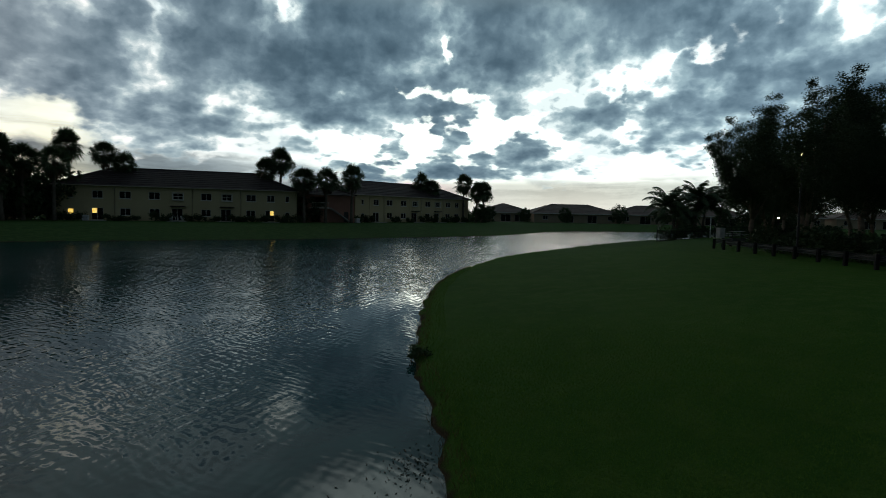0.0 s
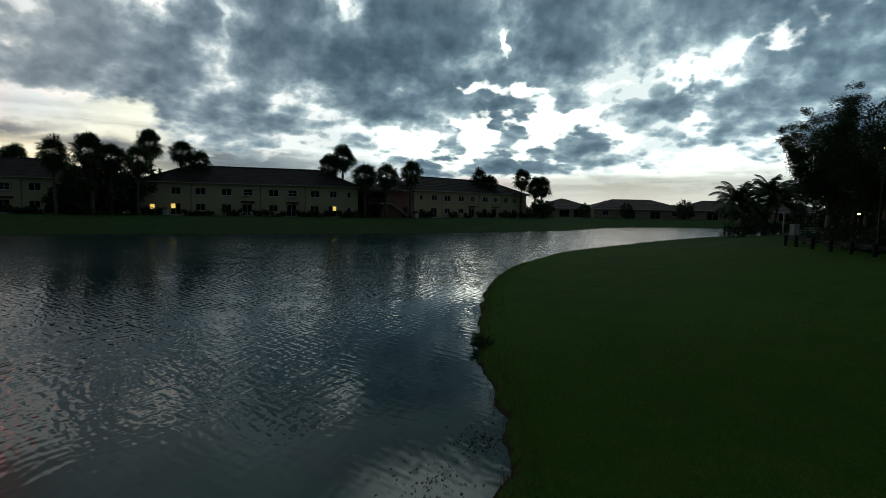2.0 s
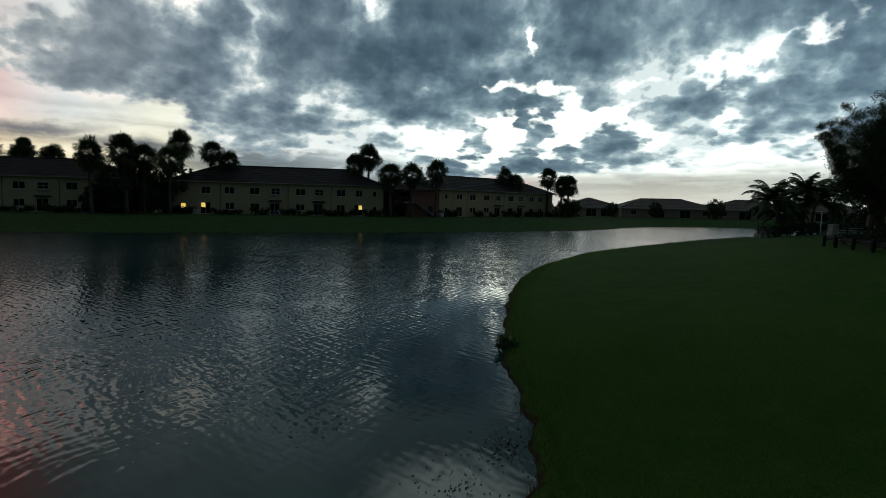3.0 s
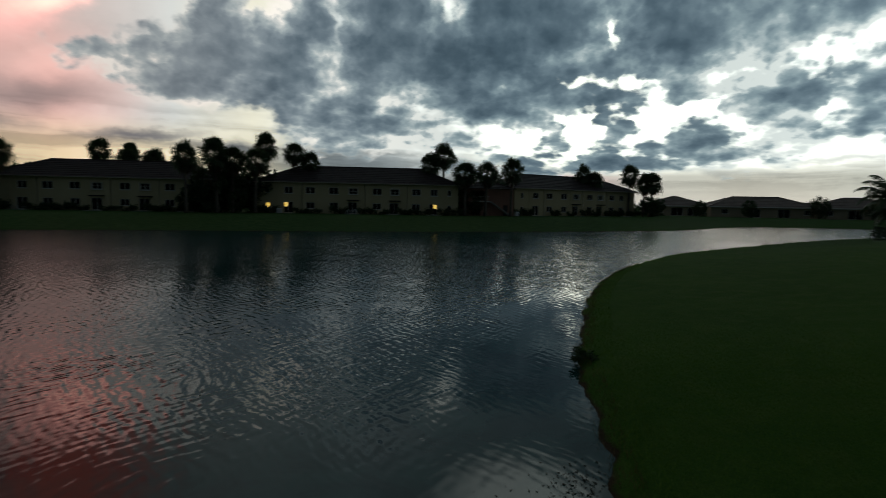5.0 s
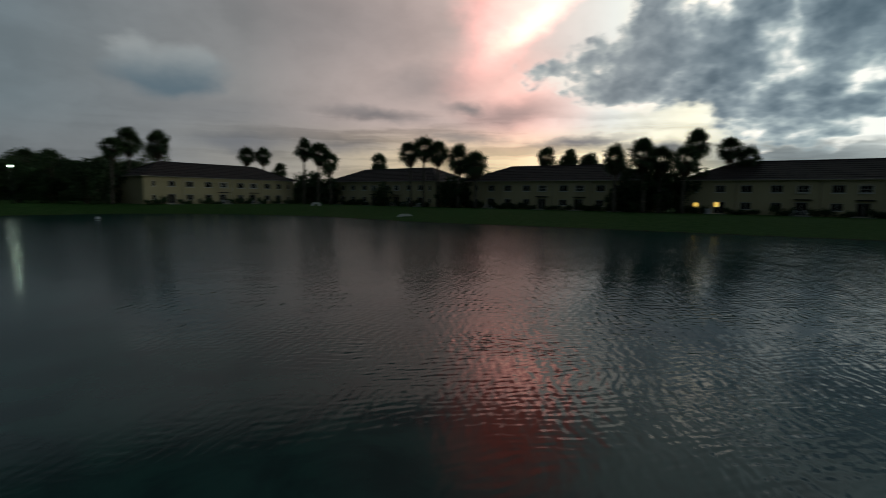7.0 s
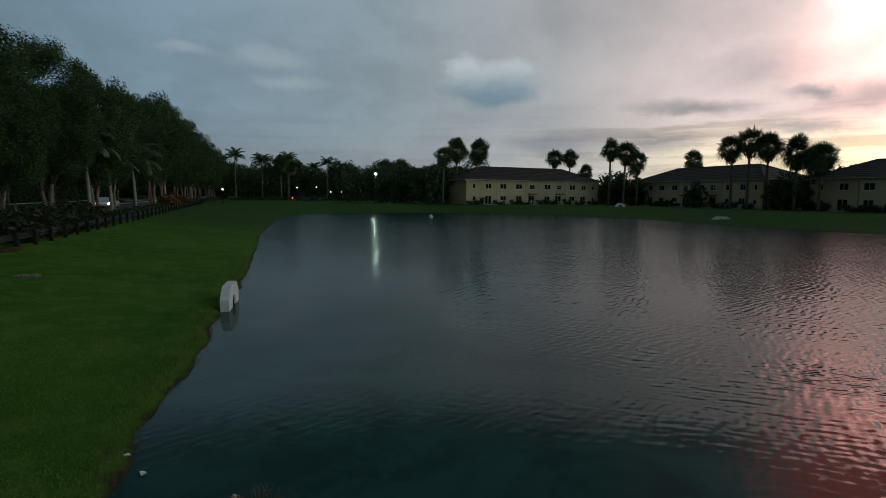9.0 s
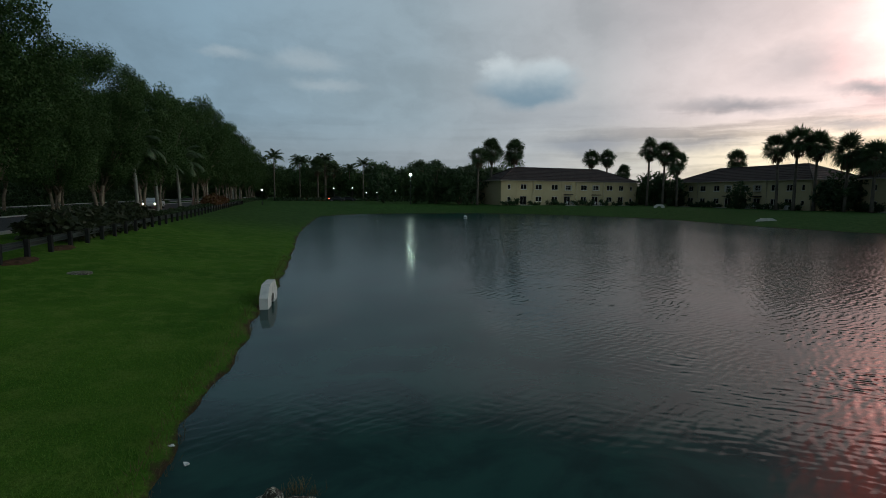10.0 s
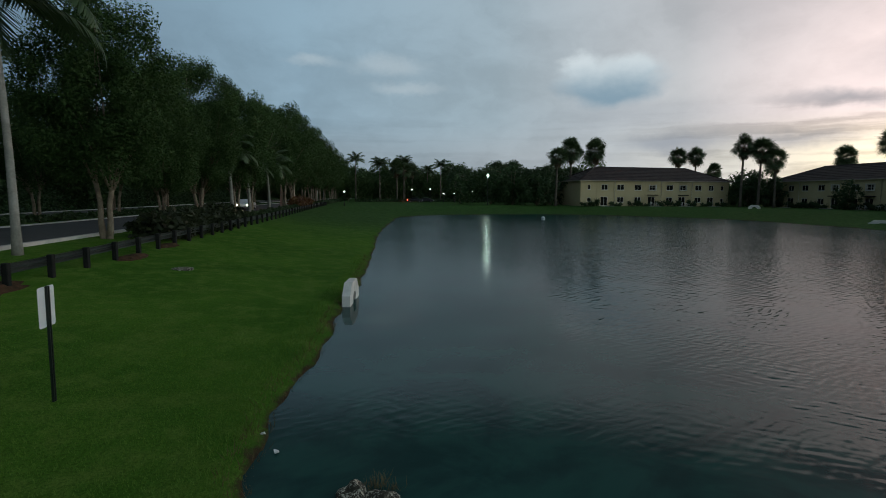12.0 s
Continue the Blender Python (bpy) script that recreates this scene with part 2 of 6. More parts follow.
    cloud = g.mix(g.math("MULTIPLY", g.smooth(az, 30.0, 48.0), 0.4), cloud, (0.25, 0.255, 0.275))
    shine = g.math("MULTIPLY", g.smooth(az, -8.0, -34.0, 1.0, 1.25), g.smooth(az, 14.0, 38.0, 1.0, 1.3))
    cloud = g.vec("SCALE", cloud, shine)
    col = g.mix(cover, col, cloud)

    # overhead and behind the camera the deck is closed and dim
    over = g.smooth(el, 19.5, g.smooth(az, 62.0, 76.0, 22.5, 25.5))
    back = g.smooth(g.math("ABSOLUTE", g.math("SUBTRACT", az, 45.0)), 95.0, 150.0)
    deck = g.ramp(k, [(0.0, (0.07, 0.10, 0.13)), (pos(-25), (0.12, 0.17, 0.21)), (pos(8), (0.27, 0.37, 0.42)), (pos(26), (0.56, 0.70, 0.75)), (pos(40), (0.50, 0.56, 0.58)), (pos(62), (0.16, 0.15, 0.16)),
                      (pos(76), (0.060, 0.070, 0.075)), (pos(95), (0.042, 0.056, 0.062)), (1.0, (0.045, 0.062, 0.072))])
    deck = g.mix(g.smooth(el, 38.0, 64.0), deck, (0.085, 0.12, 0.15))
    deck = g.mix(g.smooth(lumps, 0.35, 0.7, 0.0, 0.5), deck, g.vec("SCALE", deck, 0.5))
    deck = g.mix(blob(7.0, 31.0, 13.0, 7.0, ae_fine, 0, 0.3), deck, (2.0, 2.25, 2.2))
    deck = g.mix(blob(52.5, 24.0, 11.0, 10.0, ae_fine, 0, 0.0), deck, (0.80, 0.15, 0.12))
    col = g.mix(g.math("MAXIMUM", over, back), col, deck)
    bg = g.add("ShaderNodeBackground")
    g.put(bg.inputs["Color"], col)
    bg.inputs["Strength"].default_value = 1.0
    out = g.add("ShaderNodeOutputWorld")
    g.t.links.new(bg.outputs[0], out.inputs["Surface"])


build_sky()

# what is left of the sun, behind the clouds
sun_data = bpy.data.lights.new("sun", "SUN")
sun_data.energy, sun_data.angle, sun_data.color = 0.05, radians(11), (1.0, 0.85, 0.72)
sun = new("sun", sun_data)
sun.matrix_world = look((24, 110, 20), (0, 0, 0))


# ---------------------------------------------------------------- materials
def material(name, build, rough=0.8, metal=0.0, spec=0.5):
    m = bpy.data.materials.new(name)
    m.use_nodes = True
    g = Nodes(m.node_tree)
    b = g.add("ShaderNodeBsdfPrincipled")
    b.inputs["Roughness"].default_value = rough
    b.inputs["Metallic"].default_value = metal
    b.inputs["Specular IOR Level"].default_value = spec
    out = g.add("ShaderNodeOutputMaterial")
    g.t.links.new(b.outputs[0], out.inputs[0])
    build(g, b)
    return m


def two_tone(c1, c2, scale=3.0, fine=40.0, dist=0.01, detail=5):
    """Colour that wanders between two tones at a coarse scale, with fine grain and relief."""
    def build(g, b):
        v = g.coord("Object")
        f = g.math("ADD", g.math("MULTIPLY", g.noise(v, scale, detail), 0.7), g.math("MULTIPLY", g.noise(v, fine, 3), 0.3))
        g.put(b.inputs["Base Color"], g.mix(g.smooth(f, 0.32, 0.68), c1, c2))
        g.put(b.inputs["Normal"], g.bump(g.noise(v, fine, 4), dist))
    return build


def grass_build(g, b):
    v = g.coord("Object")
    patches = g.noise(v, 0.22, 4)
    mid = g.noise(v, 1.4, 6, 0.68)
    fine = g.noise(v, 22.0, 5, 0.7)
    c = g.mix(g.smooth(patches, 0.35, 0.65), (0.053, 0.137, 0.014), (0.084, 0.180, 0.020))
    c = g.mix(g.smooth(mid, 0.42, 0.66, 0.0, 0.75), c, (0.140, 0.215, 0.038))
    c = g.mix(g.smooth(fine, 0.35, 0.65, 0.0, 0.6), c, (0.022, 0.062, 0.006))
    # from 40 m outwards the lawn's dimmer look is painted into its colour
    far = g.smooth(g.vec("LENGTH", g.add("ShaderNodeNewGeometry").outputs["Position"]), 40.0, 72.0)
    dim_lawn = g.mix(g.smooth(mid, 0.40, 0.64), (0.030, 0.070, 0.016), (0.054, 0.104, 0.026))
    c = g.mix(far, c, dim_lawn)
    # the eastern lawn's lower brightness is put into its colour
    c = g.mix(g.smooth(g.split(g.add("ShaderNodeNewGeometry").outputs["Position"])[0], -3.0, 0.5, 0.0, 0.5), c, (0.034, 0.090, 0.014))
    # bare, washed-out soil along the waterline
    x, y, z = g.split(g.add("ShaderNodeNewGeometry").outputs["Position"])
    edge = g.math("ADD", z, g.math("MULTIPLY", g.math("SUBTRACT", g.noise(v, 1.1, 5, 0.65), 0.5), 0.34))
    soil = g.mix(g.noise(v, 9.0, 5), (0.026, 0.020, 0.012), (0.085, 0.058, 0.034))
    c = g.mix(g.smooth(edge, 0.07, 0.0), c, soil)
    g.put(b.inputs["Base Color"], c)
    g.put(b.inputs["Normal"], g.bump(g.math("ADD", fine, g.math("MULTIPLY", mid, 0.5)), 0.05, 0.9))


# wave trains of the lake: heading in degrees, length in metres, steepness
WIND_WAVES = [(58, 0.66, 0.010), (40, 0.47, 0.014), (71, 0.36, 0.024), (52, 0.285, 0.042), (36, 0.235, 0.038), (64, 0.185, 0.038), (47, 0.13, 0.030)]
BANK_WAVES = [(-20, 0.52, 0.014), (-31, 0.37, 0.026), (-10, 0.29, 0.036), (-24, 0.225, 0.036), (-3, 0.17, 0.030)]


def water_build(g, b):
    p = g.add("ShaderNodeNewGeometry").outputs["Position"]
    x, y, z = g.split(p)
    flat = g.xyz(x, y, 0.0)
    dist = g.vec("LENGTH", flat)
    bent = g.vec("ADD", flat, g.vec("SCALE", g.vec("SUBTRACT", g.noise(flat, 0.35, 2, 0.5, colour=True), (0.5, 0.5, 0.5)), 1.1))
    bent = g.vec("ADD", bent, g.vec("SCALE", g.vec("SUBTRACT", g.noise(flat, 1.7, 2, 0.5, colour=True), (0.5, 0.5, 0.5)), 0.10))

    def train(waves, strength):
        total = None
        for i, (turn, length, steep) in enumerate(waves):
            way = (math.cos(radians(turn)), math.sin(radians(turn)), 0.0)
            k = math.tau / length
            phase = g.math("ADD", g.vec("DOT_PRODUCT", bent, tuple(k * c for c in way)), 1.7 * i)
            one = g.vec("SCALE", tuple(steep * c for c in way), g.math("COSINE", phase))
            total = one if total is None else g.vec("ADD", total, one)
        return g.vec("SCALE", total, strength)

    # gusts, and water sheltered by the two near banks
    gusts = g.math("MULTIPLY", g.smooth(g.noise(flat, 0.06, 3), 0.36, 0.64, 0.75, 1.25), g.smooth(x, -4.0, -20.0, 1.0, 0.78))
    lee_east = g.math("MULTIPLY", g.smooth(g.math("ADD", x, g.math("MULTIPLY", g.math("SUBTRACT", g.noise(flat, 0.22, 3), 0.5), 5.0)), -5.0, -2.4, 0.0, 0.82), g.smooth(y, 28.0, 20.0))
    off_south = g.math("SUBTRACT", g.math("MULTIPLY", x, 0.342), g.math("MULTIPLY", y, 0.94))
    ragged = g.math("ADD", off_south, g.math("MULTIPLY", g.math("SUBTRACT", g.noise(flat, 0.10, 3), 0.5), 9.0))
    lee_south = g.math("MULTIPLY", g.smooth(ragged, -11.0, -3.5, 0.0, 0.90), g.smooth(dist, 12.0, 30.0, 1.0, 0.72))
    far = g.smooth(dist, 14.0, 50.0, 0.95, 1.7)
    rough = g.math("MULTIPLY", g.math("MULTIPLY", gusts, far), g.math("SUBTRACT", 1.0, g.math("MAXIMUM", lee_east, lee_south)))
    sets = g.smooth(g.noise(flat, 0.55, 3, 0.6), 0.3, 0.7, 0.45, 1.35)
    crossing = g.math("MULTIPLY", g.smooth(g.noise(flat, 0.40, 3, 0.6, distort=0.4), 0.36, 0.66, 0.1, 1.3), g.smooth(x, -20.0, -7.0, 0.25, 1.0))
    slope = g.vec("ADD", train(WIND_WAVES, g.math("MULTIPLY", rough, sets)), train(BANK_WAVES, g.math("MULTIPLY", rough, crossing)))
    chop = g.vec("MULTIPLY", g.vec("SUBTRACT", g.noise(flat, 8.0, 3, 0.6, colour=True), (0.5, 0.5, 0.5)), (0.11, 0.11, 0.0))
    slope = g.vec("ADD", slope, g.vec("SCALE", chop, rough))
    g.put(b.inputs["Normal"], g.vec("NORMALIZE", g.vec("SUBTRACT", (0.0, 0.0, 1.0), slope)))
    # ripples too fine to tell apart
    g.put(b.inputs["Roughness"], g.math("MULTIPLY", g.smooth(y, 42.0, 72.0, 1.0, 0.5), g.math("MAXIMUM", g.smooth(dist, 8.0, 60.0, 0.03, 0.13), g.smooth(x, -8.0, -30.0, 0.03, 0.15))))
    # weedy bottom shows as darker and greener patches
    weed = g.noise(flat, 0.5, 5, 0.6, distort=0.6)
    c = g.mix(g.noise(flat, 0.12, 3), (0.006, 0.034, 0.030), (0.011, 0.050, 0.044))
    c = g.mix(g.smooth(weed, 0.42, 0.66, 0.0, 0.7), c, (0.004, 0.014, 0.013))
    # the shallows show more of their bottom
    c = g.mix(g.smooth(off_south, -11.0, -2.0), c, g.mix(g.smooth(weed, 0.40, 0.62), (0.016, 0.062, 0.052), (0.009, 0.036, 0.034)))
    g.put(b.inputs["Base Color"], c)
    b.inputs["IOR"].default_value = 1.33
    # plain diffuse mixed in, more to the west, to paint the mirrored sky dimmer
    matte = g.add("ShaderNodeBsdfDiffuse")
    g.put(matte.inputs["Color"], c)
    m = g.add("ShaderNodeMixShader")
    g.put(m.inputs[0], g.smooth(x, -4.0, -16.0, 0.30, 0.46))
    out = [n for n in g.t.nodes if n.type == "OUTPUT_MATERIAL"][0]
    g.t.links.new(b.outputs[0], m.inputs[1])
    g.t.links.new(matte.outputs[0], m.inputs[2])
    g.t.links.new(m.outputs[0], out.inputs[0])


def leaf_build(c1, c2, trans=0.25):
    def build(g, b):
        isl = g.add("ShaderNodeNewGeometry").outputs["Random Per Island"]
        v = g.coord("Object")
        c = g.mix(isl, c1, c2)
        c = g.mix(g.smooth(g.noise(v, 0.7, 3), 0.4, 0.7, 0.0, 0.5), c, tuple(0.55 * q for q in c1))
        inst = g.add("ShaderNodeObjectInfo").outputs["Random"]
        c = g.mix(g.math("MULTIPLY", inst, 0.3), c, tuple(1.3 * q for q in c2))
        g.put(b.inputs["Base Color"], c)
        b.inputs["Subsurface Weight"].default_value = 0.0
        t = g.add("ShaderNodeBsdfTranslucent")
        g.put(t.inputs["Color"], c)
        m = g.add("ShaderNodeMixShader")
        m.inputs[0].default_value = trans
        out = [n for n in g.t.nodes if n.type == "OUTPUT_MATERIAL"][0]
        g.t.links.new(b.outputs[0], m.inputs[1])
        g.t.links.new(t.outputs[0], m.inputs[2])
        g.t.links.new(m.outputs[0], out.inputs[0])
    return build


def glow(name, colour, strength):
    m = bpy.data.materials.new(name)
    m.use_nodes = True
    g = Nodes(m.node_tree)
    e = g.add("ShaderNodeEmission")
    g.put(e.inputs["Color"], colour)
    e.inputs["Strength"].default_value = strength
    out = g.add("ShaderNodeOutputMaterial")
    g.t.links.new(e.outputs[0], out.inputs[0])
    return m


def lit_room_build(g, b):
    v = g.coord("Object")
    x, y, z = g.split(v)
    f = g.noise(g.vec("MULTIPLY", v, (2.0, 2.0, 1.1)), 1.6, 2)
    c = g.mix(g.smooth(f, 0.4, 0.65), (1.0, 0.62, 0.10), (1.0, 0.80, 0.30))
    g.put(b.inputs["Base Color"], (0.3, 0.25, 0.12))
    g.put(b.inputs["Emission Color"], c)
    g.put(b.inputs["Emission Strength"], 1.15)


def rock_build(g, b):
    v = g.coord("Object")
    crust = g.noise(v, 26.0, 4, 0.6, distort=0.8)
    c = g.mix(g.noise(v, 7.0, 4), (0.016, 0.017, 0.012), (0.085, 0.070, 0.045))
    c = g.mix(g.smooth(crust, 0.50, 0.60), c, (0.50, 0.47, 0.38))
    g.put(b.inputs["Base Color"], c)
    g.put(b.inputs["Normal"], g.bump(crust, 0.05))


M = {}
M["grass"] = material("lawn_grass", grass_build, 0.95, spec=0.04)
M["blade"] = material("grass_blade", leaf_build((0.075, 0.170, 0.020), (0.150, 0.245, 0.044), 0.3), 0.8, spec=0.08)
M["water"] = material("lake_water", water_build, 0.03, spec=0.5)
M["stucco"] = material("cream_stucco", two_tone((0.50, 0.41, 0.235), (0.56, 0.47, 0.28), 0.35, 22.0, 0.004), 0.9, spec=0.2)
M["stucco_tan"] = material("tan_stucco", two_tone((0.36, 0.28, 0.19), (0.42, 0.33, 0.23), 0.35, 22.0, 0.004), 0.9, spec=0.2)
M["stucco_red"] = material("terracotta_stucco", two_tone((0.30, 0.155, 0.115), (0.36, 0.19, 0.14), 0.5, 22.0, 0.004), 0.9, spec=0.2)
M["trim"] = material("white_trim", two_tone((0.60, 0.57, 0.50), (0.70, 0.67, 0.60), 1.0, 30.0, 0.002), 0.6)
M["fascia"] = material("beige_fascia", two_tone((0.34, 0.29, 0.21), (0.42, 0.36, 0.27), 1.0, 30.0, 0.002), 0.6)
M["roof"] = material("dark_roof_tile", two_tone((0.026, 0.018, 0.017), (0.048, 0.033, 0.029), 0.8, 5.0, 0.05), 0.8, spec=0.25)
M["roof_tan"] = material("tan_roof_tile", two_tone((0.14, 0.105, 0.085), (0.21, 0.16, 0.13), 0.8, 5.0, 0.05), 0.8, spec=0.25)
M["pane"] = material("window_glass", two_tone((0.010, 0.010, 0.010), (0.030, 0.026, 0.022), 0.6, 6.0, 0.0), 0.10, spec=0.12)
M["lit"] = material("lit_window", lit_room_build, 0.3)
M["door_dark"] = material("dark_door", two_tone((0.02, 0.018, 0.016), (0.035, 0.03, 0.026), 2.0, 30.0, 0.002), 0.5)
M["bark"] = material("grey_brown_bark", two_tone((0.13, 0.105, 0.075), (0.26, 0.21, 0.155), 2.5, 24.0, 0.03), 0.95, spec=0.1)
M["palm_bark"] = material("pale_palm_trunk", two_tone((0.20, 0.19, 0.165), (0.33, 0.31, 0.275), 1.6, 12.0, 0.02), 0.9, spec=0.1)
M["fan_bark"] = material("brown_palm_trunk", two_tone((0.085, 0.072, 0.056), (0.165, 0.14, 0.11), 1.6, 12.0, 0.03), 0.95, spec=0.1)
M["leaf"] = material("oak_leaf", leaf_build((0.030, 0.062, 0.017), (0.060, 0.104, 0.031), 0.3), 0.65, spec=0.12)
M["leaf_bronze"] = material("bronze_leaf", leaf_build((0.013, 0.021, 0.009), (0.036, 0.045, 0.019)), 0.55, spec=0.25)
M["leaf_far"] = material("mixed_wood_leaf", leaf_build((0.032, 0.062, 0.020), (0.072, 0.115, 0.040)), 0.7, spec=0.12)
M["leaf_dark"] = material("dark_leaf", leaf_build((0.024, 0.046, 0.017), (0.052, 0.088, 0.032)), 0.6, spec=0.25)
M["leaf_oak"] = material("oak_leaf_dark", leaf_build((0.020, 0.038, 0.016), (0.042, 0.070, 0.028)), 0.6, spec=0.25)
M["palm_leaf"] = material("palm_leaf", leaf_build((0.034, 0.060, 0.022), (0.070, 0.105, 0.042), 0.15), 0.5, spec=0.3)
M["dead_leaf"] = material("dead_palm_leaf", leaf_build((0.07, 0.05, 0.03), (0.12, 0.09, 0.055), 0.1), 0.8, spec=0.15)
M["red_leaf"] = material("croton_leaf", leaf_build((0.10, 0.030, 0.012), (0.12, 0.075, 0.02)), 0.5, spec=0.3)
M["asphalt"] = material("asphalt", two_tone((0.052, 0.052, 0.050), (0.075, 0.075, 0.072), 0.6, 60.0, 0.006), 0.85, spec=0.3)
M["concrete"] = material("weathered_concrete", two_tone((0.36, 0.35, 0.32), (0.52, 0.50, 0.46), 2.2, 45.0, 0.006), 0.85, spec=0.3)
M["pale_concrete"] = material("pale_concrete", two_tone((0.52, 0.51, 0.47), (0.70, 0.68, 0.63), 2.6, 38.0, 0.006), 0.8, spec=0.3)
M["timber"] = material("black_stained_timber", two_tone((0.007, 0.008, 0.007), (0.018, 0.018, 0.016), 3.0, 40.0, 0.004), 0.8, spec=0.2)
M["rail_steel"] = material("dark_painted_steel", two_tone((0.030, 0.038, 0.036), (0.060, 0.070, 0.066), 1.5, 30.0, 0.002), 0.36, 0.4)
M["dry"] = material("dry_grass", leaf_build((0.085, 0.068, 0.032), (0.18, 0.138, 0.066), 0.2), 0.9, spec=0.08)
M["car_white"] = material("pale_car_paint", two_tone((0.45, 0.46, 0.47), (0.48, 0.49, 0.50), 0.5, 50.0, 0.0), 0.25)
M["car_dark"] = material("dark_car_paint", two_tone((0.03, 0.03, 0.035), (0.035, 0.035, 0.04), 0.5, 50.0, 0.0), 0.25)
M["rubber"] = material("tyre_rubber", two_tone((0.012, 0.012, 0.012), (0.02, 0.02, 0.02), 5.0, 60.0, 0.002), 0.8)
M["steel"] = material("grey_metal", two_tone((0.25, 0.25, 0.25), (0.32, 0.32, 0.32), 2.0, 50.0, 0.001), 0.4, 0.8)
M["iron"] = material("black_iron", two_tone((0.010, 0.010, 0.010), (0.018, 0.018, 0.018), 4.0, 60.0, 0.001), 0.45, 0.6)
M["mulch"] = material("bark_mulch", two_tone((0.026, 0.018, 0.010), (0.085, 0.046, 0.026), 4.0, 30.0, 0.03), 0.95, spec=0.1)
M["white_paint"] = material("white_sign_back", two_tone((0.66, 0.67, 0.67), (0.76, 0.77, 0.77), 2.0, 50.0, 0.001), 0.4)
M["green_steel"] = material("dark_green_steel", two_tone((0.010, 0.016, 0.013), (0.020, 0.028, 0.023), 3.0, 50.0, 0.001), 0.5, 0.4)
M["plastic"] = material("white_plastic", two_tone((0.62, 0.62, 0.60), (0.72, 0.72, 0.70), 3.0, 40.0, 0.001), 0.4)
M["rock"] = material("shell_crusted_rock", rock_build, 0.7, spec=0.3)
M["lamp_white"] = glow("lamp_white", (0.74, 1.0, 0.82), 130.0)
M["lamp_warm"] = glow("lamp_warm", (1.0, 0.72, 0.28), 20.0)
M["small_white"] = glow("small_white_light", (0.95, 1.0, 0.95), 2.6)
M["head_light"] = glow("head_light", (1.0, 0.86, 0.55), 25.0)
M["tail_light"] = glow("tail_light", (1.0, 0.05, 0.03), 30.0)


# ---------------------------------------------------------------- mesh helpers
def to_mesh(name, bm, mat):
    me = bpy.data.meshes.new(name)
    bm.to_mesh(me)
    bm.free()
    if mat:
        me.materials.append(mat)
    return me


def raw_mesh(name, verts, faces, mat, smooth=False):
    me = bpy.data.meshes.new(name)
    me.from_pydata(verts, [], faces)
    me.materials.append(mat)
    if smooth:
        me.polygons.foreach_set("use_smooth", [True] * len(me.polygons))
    me.update()
    return me


def part(name, data, parent, m=None, label=""):
    """Links mesh data as one part under a thing or under another part."""
    ob = new(name, data)
    ob.parent = parent
    if m is not None:
        ob.matrix_basis = m
    if label:
        ob["label"] = label
    return ob


def thing(name, m, label, category, group="", data=None, kind=""):
    ob = new(name, data)
    ob.matrix_basis = m
    return tagged(ob, label, category, group, kind)


def box(bm, x0, y0, z0, x1, y1, z1, bevel=0.0):
    v = [bm.verts.new((x, y, z)) for x in (x0, x1) for y in (y0, y1) for z in (z0, z1)]
    fs = [bm.faces.new([v[i] for i in q]) for q in ((0, 1, 3, 2), (4, 6, 7, 5), (0, 4, 5, 1), (2, 3, 7, 6), (0, 2, 6, 4), (1, 5, 7, 3))]
    if bevel:
        edges = list({e for f in fs for e in f.edges})
        bmesh.ops.bevel(bm, geom=edges, offset=bevel, segments=1, affect="EDGES")


def box_mesh(name, dims, mat, bevel=0.0):
    bm = bmesh.new()
    box(bm, *dims, bevel=bevel)
    return to_mesh(name, bm, mat)


def tube(bm, pts, radii, sides=8, cap=True):
    rings = []
    for i, (p, r) in enumerate(zip(pts, radii)):
        a = Vector(pts[max(i - 1, 0)])
        b = Vector(pts[min(i + 1, len(pts) - 1)])
        q = (b - a).to_track_quat("Z", "Y")
        rings.append([bm.verts.new(Vector(p) + q @ Vector((r * math.cos(k * math.tau / sides), r * math.sin(k * math.tau / sides), 0))) for k in range(sides)])
    for r1, r2 in zip(rings, rings[1:]):
        for k in range(sides):
            f = bm.faces.new((r1[k], r1[(k + 1) % sides], r2[(k + 1) % sides], r2[k]))
            f.smooth = True
    if cap:
        bm.faces.new(rings[-1])
        bm.faces.new(rings[0][::-1])


def tube_mesh(name, pts, radii, mat, sides=8):
    bm = bmesh.new()
    tube(bm, pts, radii, sides)
    return to_mesh(name, bm, mat)


def frame_at(left, right, z):
    """Pose with x along the line from left to right and y away from the viewer who sees them so."""
    return pose(left[0], left[1], z, 0, 0, math.degrees(math.atan2(right[1] - left[1], right[0] - left[0])))


# ---------------------------------------------------------------- shore and ground
SHORE = [(-2.2, -0.6), (-0.7, 2.4), (0.1, 5.5), (-0.1, 7.6), (-0.4, 10.3), (-0.75, 12.3), (-0.75, 16), (-0.8, 20.5), (-0.5, 25), (0.4, 31), (2.4, 38), (5.4, 46), (13, 58.5),
         (24, 74), (33, 85), (46, 94), (62, 100), (92, 106), (98, 114), (90, 121), (70, 127), (54, 131), (42, 131), (30, 126), (22, 116), (12, 97), (5, 89),
         (-10, 76), (-30, 62), (-52, 50), (-70, 38), (-84, 33), (-98, 27), (-108, 14), (-112, 0), (-106, -16), (-98, -25), (-88, -28), (-80, -26.6),
         (-54, -19.5), (-40, -14.9), (-23.2, -9.3), (-15.7, -7.1), (-11.8, -5.8), (-8.7, -5.1), (-7, -4.4), (-5.7, -3.9), (-4, -2.4)]


